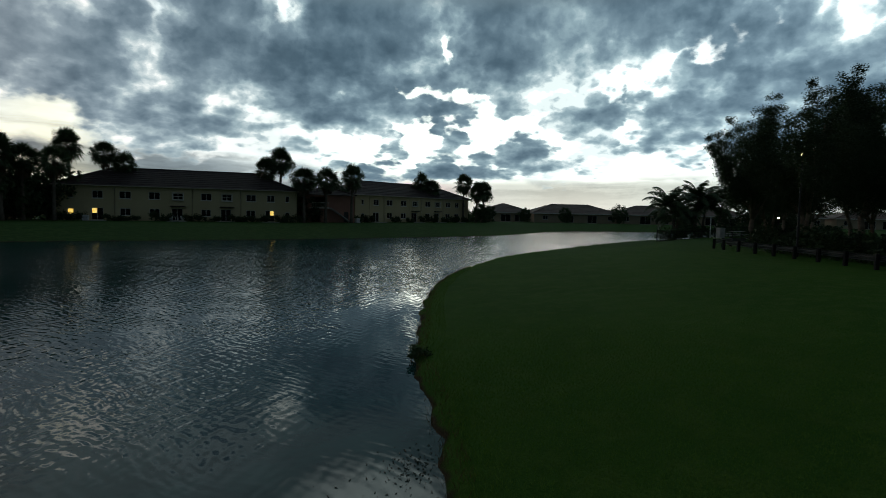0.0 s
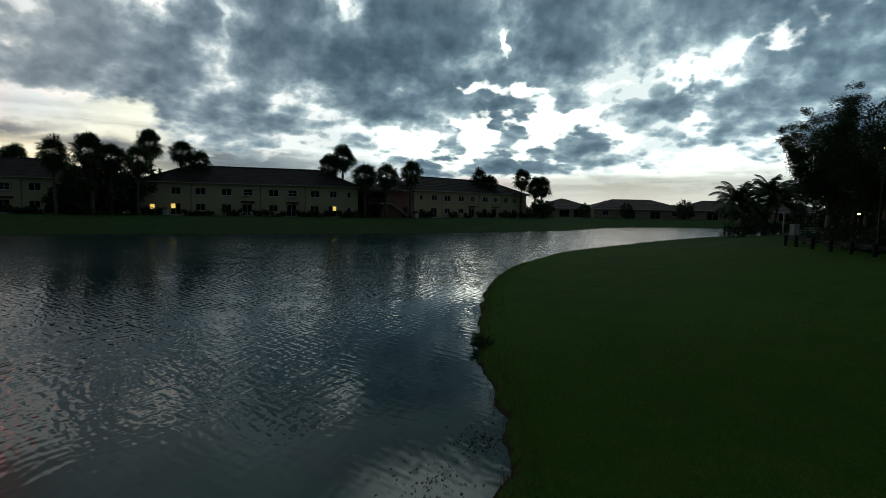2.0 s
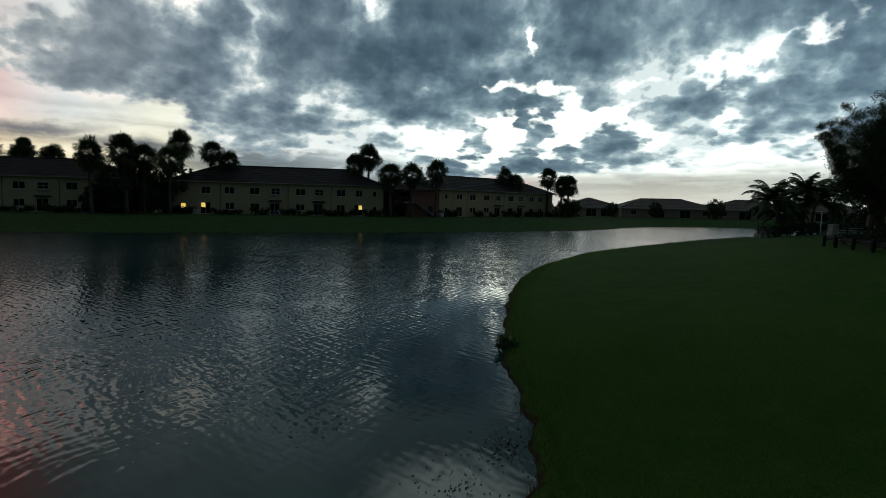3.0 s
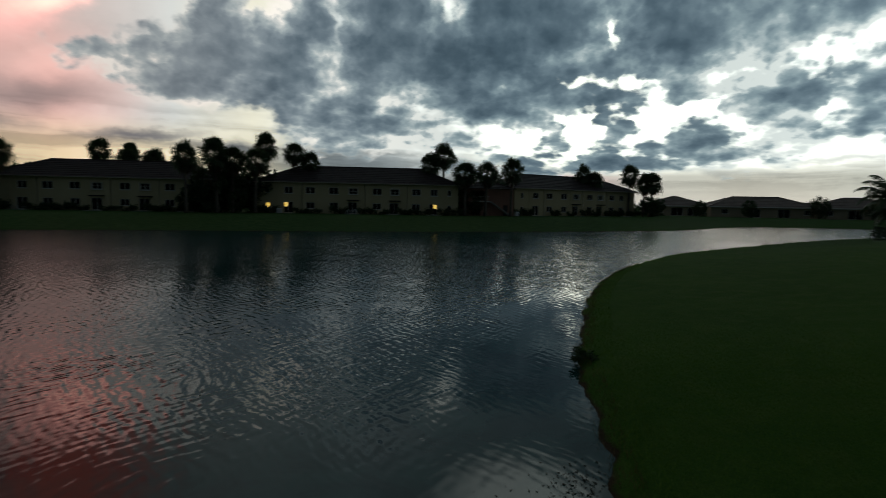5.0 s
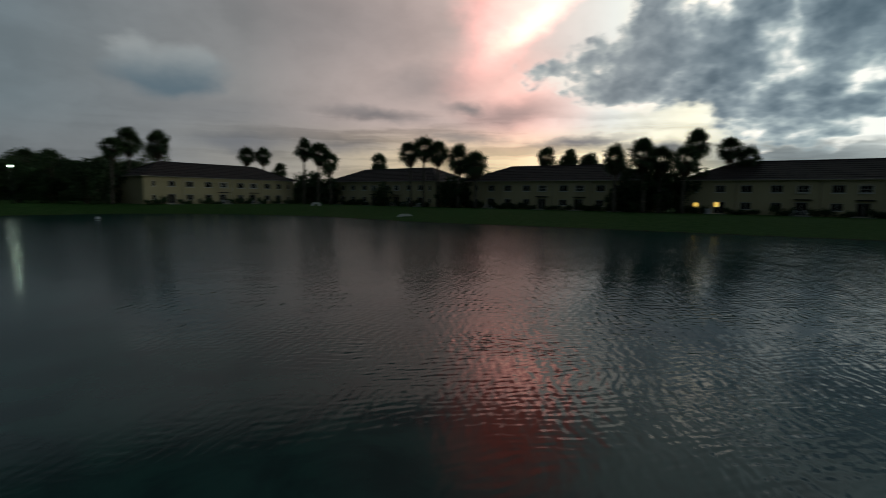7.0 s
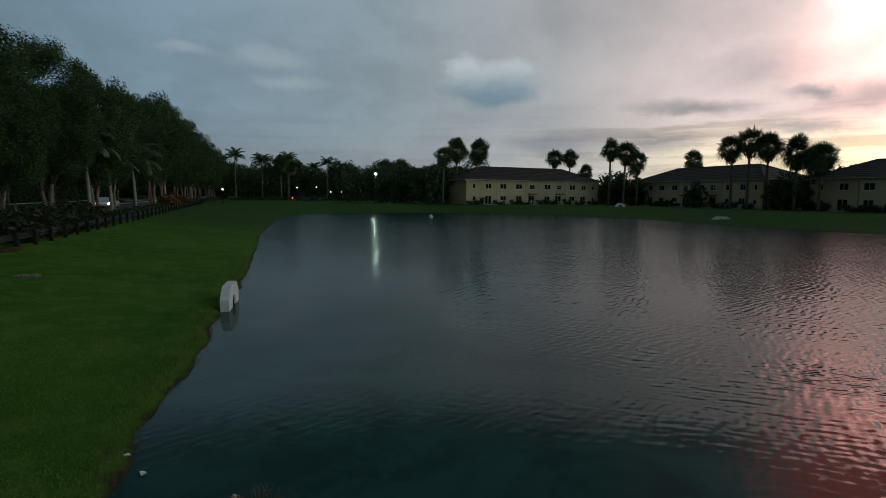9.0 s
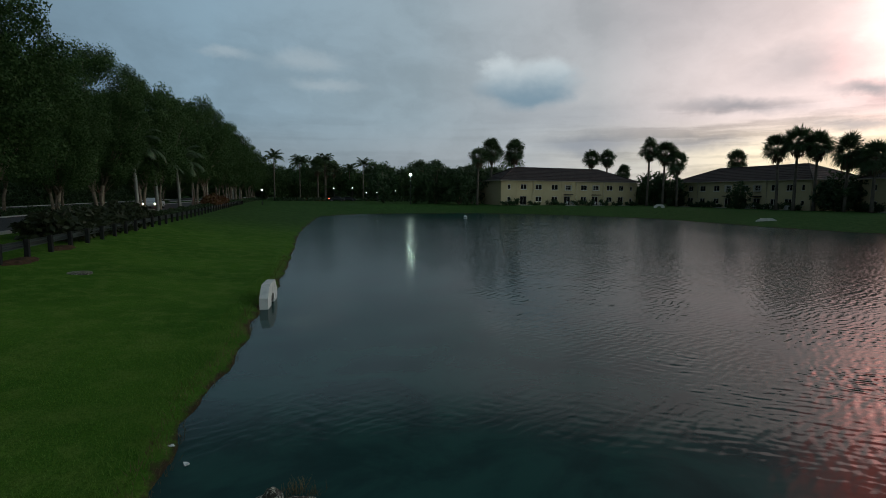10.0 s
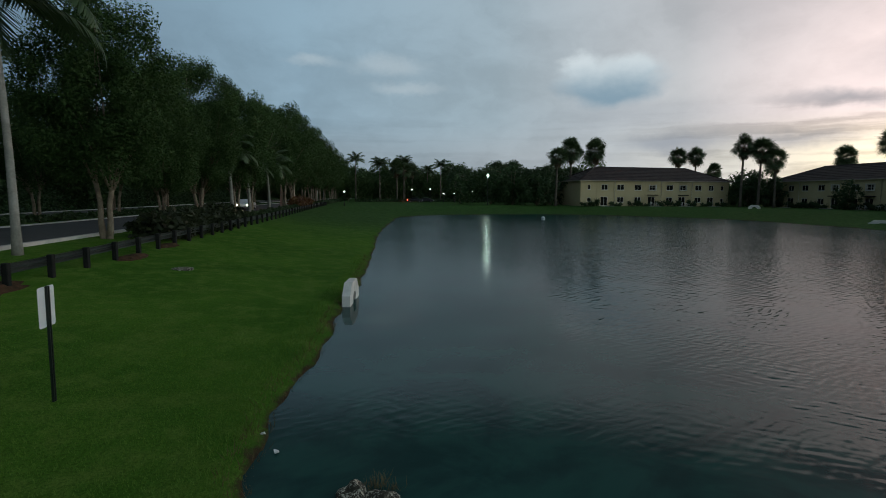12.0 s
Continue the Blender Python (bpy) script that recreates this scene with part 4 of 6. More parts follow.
# x, y, height of the crown's top, size
PALMS = [(-63.3, 90.3, 15.7, 1.0), (-59.4, 92.8, 14.3, 0.9), (-56.9, 94.4, 12.7, 0.85), (-64.3, 77.0, 13.2, 1.15), (-67.4, 73.2, 12.4, 1.0), (-63.6, 80.1, 12.2, 1.0),
         (-60.5, 82.4, 12.2, 1.0), (-32.3, 105.2, 15.0, 1.05), (-35.0, 104.3, 12.8, 1.0), (-26.1, 99.6, 10.9, 1.0), (-22.4, 101.0, 11.0, 0.95), (-17.9, 103.4, 11.9, 1.0),
         (-5.9, 132.8, 12.7, 0.95), (-3.0, 133.6, 11.2, 0.9), (5.0, 137.8, 12.8, 1.05), (8.4, 136.6, 10.8, 1.0), (10.2, 138.6, 11.0, 0.95), (-90.9, 83.7, 12.5, 1.0), (-87.0, 86.0, 12.6, 1.0),
         (-136.0, -0.4, 16.6, 1.2), (-139.5, 5.6, 16.6, 1.15), (-127.0, -3.5, 14.0, 0.9), (-158.0, 28.0, 15.9, 1.0), (-157.0, 32.0, 16.0, 1.0), (-136.0, 37.6, 16.8, 1.05), (-133.8, 40.6, 15.9, 1.1),
         (-133.0, 43.6, 13.6, 1.05), (-160.0, 37.0, 12.0, 0.9), (-148.0, 63.0, 15.0, 1.1), (-107.8, 53.6, 14.8, 1.05), (-106.0, 55.8, 16.0, 1.1), (-104.5, 58.5, 15.0, 1.05), (-99.2, 60.6, 13.7, 1.2),
         (-95.5, 62.6, 12.4, 1.1), (-100.6, 86.0, 14.9, 1.0), (-100.9, 93.8, 14.9, 0.95), (-97.0, 97.0, 13.0, 0.9), (-104.0, 67.5, 11.5, 1.1)]
for k, (x, y, top, size) in enumerate(PALMS):
    fan_palm(x, y, top, k, size)


for k in range(14):
    a, d = radians(87 + (k * 5.3) % 22), 176 + (k * 7) % 22
    fan_palm(-math.sin(a) * d, math.cos(a) * d, 11.0 + (k * 1.7) % 3.5, k, 1.0 + 0.1 * (k % 3), 1.3)


def feather_crown(seed, length, fronds, droop, width=0.5):
    """Crown of arching feather fronds, each with a rib and many narrow leaflets."""
    rnd = random.Random(seed)
    verts, faces = [], []
    for k in range(fronds):
        turn = k * 2.39996 + rnd.uniform(-0.25, 0.25)
        lift = math.radians(75 - 85 * k / fronds + rnd.uniform(-6, 6))
        flat = Vector((math.cos(turn), math.sin(turn), 0))
        side = Vector((-flat.y, flat.x, 0))
        n = 16
        pts = []
        for i in range(n + 1):
            t = i / n
            ang = lift - droop * t * t
            step = (flat * math.cos(ang) + Vector((0, 0, math.sin(ang)))) * (length / n)
            pts.append((pts[-1] if pts else Vector((0, 0, 0))) + step)
        i0 = len(verts)
        for i, p in enumerate(pts):
            w = 0.05 * (1 - i / n) + 0.008
            verts += [p + side * w, p - side * w]
        for i in range(n):
            faces.append((i0 + 2 * i, i0 + 2 * i + 1, i0 + 2 * i + 3, i0 + 2 * i + 2))
        for i in range(2, n + 1):
            t = i / n
            ll = length * width * 0.55 * math.sin(math.pi * min(1, 0.18 + 0.82 * t)) ** 0.6 + 0.1
            for s in (1, -1):
                for off in (0.0, 0.5):
                    p = pts[i - 1].lerp(pts[i], off)
                    d = (side * s * 0.85 + (pts[i] - pts[i - 1]).normalized() * 0.55 + Vector((0, 0, -0.35 - 0.4 * rnd.random()))).normalized()
                    q = p + d * ll * rnd.uniform(0.8, 1.1)
                    b = (pts[i] - pts[i - 1]).normalized() * 0.055
                    j = len(verts)
                    verts += [p - b, p + b, (p + q) * 0.5 + b * 1.2, q]
                    faces.append((j, j + 1, j + 2, j + 3))
    return [tuple(v) for v in verts], faces


FEATHER = []
for sd, (ln, fr, dr) in enumerate(((3.6, 24, 1.6), (3.2, 20, 1.9), (3.0, 17, 1.4))):
    v, f = feather_crown(200 + sd, ln, fr, dr)
    FEATHER.append(raw_mesh("crown", v, f, M["palm_leaf"]))


def feather_palm(x, y, height, k, label, group, bark="palm_bark", r0=0.2, lean=(0.0, 0.0), size=1.0, z=None):
    g0 = z_at(x, y) - 0.1 if z is None else z
    p = thing("feather_palm", pose(x, y, g0), label, "palm tree", group)
    pts, rad = [], []
    for i in range(9):
        t = i / 8
        pts.append((lean[0] * t * t, lean[1] * t * t, height * t))
        rad.append(r0 * (1.25 if i == 0 else 1.0) * (1 - 0.42 * t) + (0.02 if i % 2 else 0.0) * r0)
    part("trunk", tube_mesh("trunk", pts, rad, M[bark], 10), p)
    part("crown", FEATHER[k % 3], p, Matrix.Translation((lean[0], lean[1], height)) @ pose(0, 0, 0, 0, 0, k * 71) @ Matrix.Diagonal((size, size, size, 1)))
    return p


# ---------------------------------------------------------------- broad-leaved trees
def leaf_cloud(rnd, centres, radii, per, length, width):
    """Many small pointed leaves, gathered in loose clumps."""
    verts, faces = [], []
    for c, r in zip(centres, radii):
        for _ in range(per):
            d = Vector((rnd.gauss(0, 1), rnd.gauss(0, 1), rnd.gauss(0, 0.85)))
            d = d.normalized() * r * rnd.random() ** 0.36
            p = c + d
            ax = Vector((rnd.gauss(0, 1), rnd.gauss(0, 1), rnd.gauss(-0.25, 0.8))).normalized()
            nrm = (d.normalized() * 2.0 + Vector((rnd.gauss(0, 0.5), rnd.gauss(0, 0.5), 0.35 + rnd.gauss(0, 0.45)))).normalized()
            sd = ax.cross(nrm)
            if sd.length < 0.1:
                continue
            sd.normalize()
            s = rnd.uniform(0.7, 1.25)
            a, b = ax * length * s * 0.5, sd * width * s * 0.5
            i = len(verts)
            verts += [tuple(p - a), tuple(p + b - a * 0.1), tuple(p + a), tuple(p - b - a * 0.1)]
            faces.append((i, i + 1, i + 2, i + 3))
    return verts, faces


def tree_meshes(seed, height, clear, spread, clumps, per, leaf_len, leaf_wid, stems, mat, plumes=0, bark="bark"):
    """Trunk with limbs, and a crown of clumps whose outline is uneven."""
    rnd = random.Random(seed)
    mid = Vector((0, 0, clear + (height - clear) * 0.48))
    half = (height - clear) * 0.52
    centres, radii = [], []
    for k in range(clumps):
        t = (k + 0.5) / clumps
        a = k * 2.39996 + rnd.uniform(-0.3, 0.3)
        zz = 1 - 2 * t
        rr = math.sqrt(max(0.0, 1 - zz * zz))
        fill = rnd.choice((1.0, 0.95, 0.88, 0.75, 0.45)) * rnd.uniform(0.85, 1.12)
        zz = max(zz, -0.82) if zz < 0 else zz
        c = mid + Vector((math.cos(a) * rr * spread * fill, math.sin(a) * rr * spread * fill, zz * half * fill * (1.05 if zz > 0 else 0.9)))
        r = spread * rnd.uniform(0.19, 0.37)
        if plumes:
            # shoots that rise and splay from the fork, thinning to ragged tips
            b = k % plumes
            a, out_ = b * 2.39996, (0.15 + 0.85 * ((b * 0.618) % 1.0)) * spread
            t = 0.22 + 0.78 * ((k // plumes) + rnd.random()) / (clumps / plumes)
            t = min(t, 1.0)
            top = height * (1.0 - 0.38 * (out_ / spread) ** 2) * (0.88 + 0.24 * ((b * 0.37) % 1.0))
            c = Vector((math.cos(a) * out_ * t ** 0.8, math.sin(a) * out_ * t ** 0.8, clear * 0.9 + (top - clear * 0.9) * t))
            c += Vector((rnd.gauss(0, 0.22), rnd.gauss(0, 0.22), rnd.gauss(0, 0.2)))
            r = (1.3 - 0.85 * t) * rnd.uniform(0.7, 1.1)
        centres.append(c)
        radii.append(r)
    v, f = leaf_cloud(rnd, centres, radii, per, leaf_len, leaf_wid)
    crown = raw_mesh("crown", v, f, mat)
    bm = bmesh.new()
    base_r = 0.037 * height ** 0.75
    for s in range(stems):
        a = s * math.tau / stems + rnd.uniform(-0.4, 0.4)
        out = Vector((math.cos(a), math.sin(a), 0))
        root = out * base_r * (0.55 if stems > 1 else 0)
        fork = out * (0.55 if stems > 1 else 0.1) * rnd.uniform(0.7, 1.2) + Vector((0, 0, clear * rnd.uniform(0.85, 1.05)))
        pts = [root + Vector((0, 0, -0.3)), root.lerp(fork, 0.3) + out * 0.05, root.lerp(fork, 0.65) - out * 0.08, fork]
        r = base_r / stems ** 0.4
        tube(bm, pts, [r * 1.25, r * 0.95, r * 0.82, r * 0.75], 8)
        for b in range(5 if stems > 1 else 8):
            tgt = rnd.choice(centres)
            if stems > 1:
                tgt = max((rnd.choice(centres) for _ in range(4)), key=lambda q: q.x * out.x + q.y * out.y)
            m1 = fork.lerp(tgt, 0.4) + Vector((rnd.uniform(-0.3, 0.3), rnd.uniform(-0.3, 0.3), 0.35))
            tube(bm, [fork - Vector((0, 0, 0.15)), m1, fork.lerp(tgt, 0.8) + Vector((0, 0, 0.1)), tgt], [r * 0.5, r * 0.32, r * 0.18, r * 0.06], 6)
    trunk = to_mesh("trunk", bm, M[bark])
    return trunk, crown


AVENUE_TREES = [tree_meshes(300 + k, 12.0 + 0.5 * k, 3.0, 3.8, 95, 340, 0.21, 0.13, 2 + k % 2, M["leaf"]) for k in range(3)]
NEAR_TREES = [tree_meshes(310 + k, 12.0 + 0.5 * k, 2.9, 3.8, 125, 640, 0.15, 0.095, 2 + k % 2, M["leaf"]) for k in range(3)]
BANK_TREES = [tree_meshes(320 + k, 11.6, 2.8, 5.2, 420, 160, 0.15, 0.06, 1 + k % 2, M["leaf_oak"], plumes=33) for k in range(3)]
FAR_TREES = [tree_meshes(340 + k, 10.0, 1.0, 4.8, 70, 110, 0.50, 0.28, 1, M["leaf_far"]) for k in range(3)]
BUSHES = [tree_meshes(360 + k, 6.0, 0.1, 3.2, 40, 60, 0.5, 0.3, 1, M["leaf_dark"]) for k in range(3)]


def tree(kind, k, x, y, turn, size, label, group, z=None):
    trunk, crown = kind[k % len(kind)]
    g0 = z_at(x, y) if z is None else z
    t = thing("tree", pose(x, y, g0, 0, 0, turn) @ Matrix.Diagonal((*size, 1)), label, "tree", group)
    part("trunk", trunk, t)
    part("crown", crown, t)
    return t


rnd = random.Random(5)
for k, (u, s, sz) in enumerate(((29.7, 0.87, 0.98), (37.5, 0.70, 0.80), (44.6, 0.82, 0.93), (53.5, 0.80, 0.96), (62.4, 0.84, 1.02), (72.0, 0.80, 0.92), (81.5, 0.95, 1.18), (90.0, 0.98, 1.22), (99.5, 0.85, 1.0),
                                (110.0, 0.9, 1.05), (121.0, 1.05, 1.28), (131.0, 0.95, 1.15), (142.0, 0.9, 1.0), (154.0, 1.0, 1.15), (168.0, 1.0, 1.1), (181.0, 0.95, 1.0), (194.0, 0.9, 0.95), (208.0, 0.95, 0.95), (223.0, 0.9, 0.9))):
    p = avenue(u, 14.0 + rnd.uniform(-0.4, 0.4))
    tree(NEAR_TREES if u < 48 else AVENUE_TREES, k, p.x, p.y, rnd.uniform(0, 360), (s, s, sz), "leafy green avenue tree with forked pale trunk", "trees along the avenue")
for k, u in enumerate((8.0, 20.0, 33.0, 45.0, 57.0, 70.0, 84.0, 98.0, 114.0, 132.0, 152.0)):
    p = avenue(u, 26.2 + rnd.uniform(-0.6, 0.6))
    s = rnd.uniform(0.8, 0.95)
    tree(AVENUE_TREES, k + 1, p.x, p.y, rnd.uniform(0, 360), (s, s, s), "leafy green tree on the avenue's median", "trees along the avenue")
for k, u in enumerate(range(-5, 230, 9)):
    p = avenue(u + rnd.uniform(-2, 2), 43 + rnd.uniform(-2, 3))
    s = rnd.uniform(0.9, 1.2)
    tree(FAR_TREES, k, p.x, p.y, rnd.uniform(0, 360), (s, s, s), "dark leafy tree beyond the avenue", "trees beyond the avenue")
# wood at the end of the lake
for k in range(64):
    a = radians(88 + (k % 32) * 1.15 + rnd.uniform(-0.4, 0.4))
    d = rnd.uniform(180, 200) if k < 32 else rnd.uniform(210, 240)
    s = rnd.uniform(0.85, 1.2) if k < 32 else rnd.uniform(1.25, 1.65)
    tree(FAR_TREES, k, -math.sin(a) * d, math.cos(a) * d, rnd.uniform(0, 360), (s, s, s * 0.9), "dark leafy tree at the end of the lake", "trees at the end of the lake", 1.3)
# thickets between and behind the buildings
for k, (x, y, s) in enumerate(((-128, -8, 1.3), (-131, -14, 1.4), (-135, -20, 1.4), (-137, -5, 1.4), (-133, -27, 1.3), (-139, -14, 1.5), (-141, 40, 1.1), (-138.5, 43.5, 1.2), (-144, 41.5, 1.3),
                               (-101.3, 60.4, 0.95), (-104.6, 63.0, 1.05), (-103.0, 67.5, 1.1), (-110.5, 77.0, 1.3), (-66.6, 79.0, 1.2), (-65.2, 83.5, 1.25),
                               (-68.5, 84.5, 1.4), (-63.5, 87.5, 1.2), (-70.5, 78.5, 0.8), (-26.3, 104.3, 0.8), (-27.5, 109.5, 1.2), (-21.5, 115.0, 1.3), (9.5, 137.5, 0.8), (11.5, 140.5, 0.7))):
    tree(BUSHES, k, x, y, k * 50, (s, s, s * (1.0 if s < 1.2 else 1.1)), "dark bushy thicket between the buildings", "thickets between the buildings")
tree(BUSHES, 1, -117.5, 51.0, 20, (0.62, 0.62, 0.85), "dark conical bush on the lawn before the apartments", "thickets between the buildings")
for k in range(40):
    a = radians(-45 + k * 3.1 + rnd.uniform(-0.8, 0.8))
    d = 215 if a < 0 else 190
    s = rnd.uniform(0.35, 0.55) if a < 0.05 else rnd.uniform(0.7, 0.95)
    tree(FAR_TREES, k, -math.sin(a) * d, math.cos(a) * d, rnd.uniform(0, 360), (s * 1.4, s * 1.4, s), "dark tree on the skyline behind the houses", "trees behind the houses", 1.3)
for k, (x, y, s) in enumerate(((36.0, 157.5, 0.75), (52.0, 158.0, 0.85), (63.5, 156.5, 0.75), (24.0, 158.0, 0.7), (80.0, 153.0, 0.8), (99.0, 146.0, 0.8))):
    tree(BUSHES, k, x, y, k * 90, (s * 0.8, s * 0.8, s), "small round tree in a villa's garden", "garden trees by the villas")
for k, (x, y, s) in enumerate(((24.4, 41.3, 0.93), (24.6, 35.4, 0.95), (23.9, 29.3, 0.90), (26.5, 23.0, 1.05), (31.0, 39.0, 0.95), (32.0, 31.0, 1.05), (37.0, 45.0, 0.85), (29.5, 47.5, 0.85), (35.0, 54.0, 0.8), (42.0, 60.0, 0.85), (40.0, 39.0, 1.0), (44.0, 49.0, 0.95), (39.0, 31.0, 1.0))):
    tree(BANK_TREES, k, x, y, k * 77, (s, s, s), "dark spreading oak behind the timber rail", "oaks on the eastern bank")

# coconut palms by the pool fence
for k, (x, y, h, ln) in enumerate(((31.6, 72.0, 4.7, (-0.8, 0.2)), (31.9, 72.5, 3.0, (0.5, 0.4)), (34.6, 72.6, 5.6, (0.4, 0.3)), (36.0, 73.5, 4.2, (0.5, 0.2)), (38.5, 74.0, 5.0, (0.5, 0.0)))):
    feather_palm(x, y, h, k, "coconut palm with drooping feathery fronds", "coconut palms by the fence", "fan_bark", 0.2, ln, 1.12)
for k, (x, y, s) in enumerate(((42.5, 71.5, 0.75), (46.0, 70.0, 0.7), (33.8, 74.5, 0.5))):
    tree(BUSHES, k, x, y, k * 70, (s, s, s), "dark bushy tree behind the iron fence", "bushes by the fence")
# pale-trunked palms in the avenue's verge
for k, (u, v, h) in enumerate(((22.4, 13.9, 9.9), (50.5, 13.2, 6.0), (74.0, 14.6, 8.5), (84.0, 14.8, 12.5), (94.5, 14.5, 9.0), (58.0, 13.4, 5.2), (66.0, 13.0, 5.5), (105.0, 14.6, 9.5), (122.0, 15.0, 11.0), (133.0, 15.0, 8.0), (146.0, 14.8, 12.0))):
    p = avenue(u, v)
    feather_palm(p.x, p.y, h, k, "slender palm with smooth pale grey trunk", "palms along the avenue", "palm_bark", 0.165, (0.2, -0.2), 1.3 if k == 0 else 1.0)
for k, (a, d, h) in enumerate(((107.5, 185, 13.0), (105.0, 190, 10.5), (103.6, 175, 11.5), (110.0, 180, 12.0), (98.0, 195, 9.0), (112.5, 165, 12.5))):
    feather_palm(-math.sin(radians(a)) * d, math.cos(radians(a)) * d, h, k, "tall feathery palm over the far wood", "palms at the end of the lake", "fan_bark", 0.22, (0, 0), 1.15, 1.4)


# ---------------------------------------------------------------- timber guide rails
POST = box_mesh("post", (-0.09, -0.09, -0.3, 0.09, 0.09, 0.76), M["timber"], 0.02)


def beam_mesh(length):
    """Corrugated guide-rail beam: two ridges, thin metal."""
    prof = [(-0.02, -0.155), (0.05, -0.12), (0.05, -0.06), (-0.02, -0.02), (-0.02, 0.02), (0.05, 0.06), (0.05, 0.12), (-0.02, 0.155)]
    prof += [(y - 0.012, z) for y, z in prof[::-1]]
    bm = bmesh.new()
    a = [bm.verts.new((0, y, z)) for y, z in prof]
    b = [bm.verts.new((length, y, z)) for y, z in prof]
    n = len(prof)
    for i in range(n):
        bm.faces.new((a[i], a[(i + 1) % n], b[(i + 1) % n], b[i]))
    bm.faces.new(a[::-1])
    bm.faces.new(b)
    bmesh.ops.recalc_face_normals(bm, faces=bm.faces)
    return to_mesh("beam", bm, M["rail_steel"])


def guide_rail(points, spacing, label):
    """Square timber posts with one corrugated beam between each pair."""
    r = thing("guide_rail", Matrix.Identity(4), label, "guide rail", "timber guide rails")
    pts = [Vector((*p, 0)) for p in points]
    stops = []
    for a, b in zip(pts, pts[1:]):
        n = max(1, round((b - a).length / spacing))
        stops += [a.lerp(b, i / n) for i in range(n)]
    stops.append(pts[-1])
    for p in stops:
        p.z = z_at(p.x, p.y)
    for i, p in enumerate(stops):
        turn = 0.0
        if i + 1 < len(stops):
            d = stops[i + 1] - p
            turn = math.degrees(math.atan2(d.y, d.x))
            me = MESHES.setdefault(("beam", round(d.length, 1)), None) or beam_mesh(round(d.length, 1) - 0.01)
            MESHES[("beam", round(d.length, 1))] = me
            side = Vector((-d.y, d.x, 0)).normalized() * 0.142
            tilt = math.degrees(math.atan2(d.z, Vector((d.x, d.y)).length))
            q = p + side * RAIL_SIDE[0]
            part("beam", me, r, pose(q.x, q.y, p.z + 0.55, 0, -tilt, turn))
        part("post", POST, r, pose(p.x, p.y, p.z, 0, 0, turn))
    return r


RAIL_SIDE = [1]
a0, a1 = avenue(14.6, 10.75), avenue(112, 10.9)
guide_rail([(20.6, 38.0), (20.6, 24.0), (17.5, 10.0), (10.0, -2.0), (0.0, -10.5), (a0.x, a0.y), (a1.x, a1.y)], 2.15, "low black timber guide rail on square posts beside the lawn")
RAIL_SIDE[0] = -1
guide_rail([(20.6, 39.4), (23.8, 43.0), (27.5, 44.8)], 2.1, "low black timber guide rail curving round the bank")

# ---------------------------------------------------------------- sign, drains and litter by the water
def build_sign(x, y, turn):
    s = thing("sign", pose(x, y, z_at(x, y), 0, 0, turn), "white rectangular sign on a dark green post, seen from behind", "sign")
    bm = bmesh.new()
    box(bm, -0.035, -0.02, -0.3, -0.012, 0.02, 1.92)
    box(bm, 0.012, -0.02, -0.3, 0.035, 0.02, 1.92)
    box(bm, -0.02, 0.0, -0.3, 0.02, 0.02, 1.93)
    part("post", to_mesh("post", bm, M["green_steel"]), s)
    bm = bmesh.new()
    outline = []
    for cx, cz, start in ((0.19, 1.88, 0), (-0.19, 1.88, 90), (-0.19, 1.30, 180), (0.19, 1.30, 270)):
        for k in range(5):
            a = math.radians(start + 22.5 * k)
            outline.append((cx + 0.04 * math.cos(a), cz + 0.04 * math.sin(a)))
    front = [bm.verts.new((p, 0.022, q)) for p, q in outline]
    back = [bm.verts.new((p, 0.027, q)) for p, q in outline]
    bm.faces.new(front)
    bm.faces.new(back[::-1])
    for i in range(len(front)):
        j = (i + 1) % len(front)
        bm.faces.new((front[j], front[i], back[i], back[j]))
    part("plate", to_mesh("plate", bm, M["white_paint"]), s, None, "white painted metal plate with rounded corners")
    for z in (1.38, 1.79):
        part("bolt", tube_mesh("bolt", [(0, -0.028, 0), (0, 0.022, 0)], [0.012, 0.012], M["green_steel"], 6), s, pose(0, 0, z))


build_sign(-6.87, -8.20, 202)


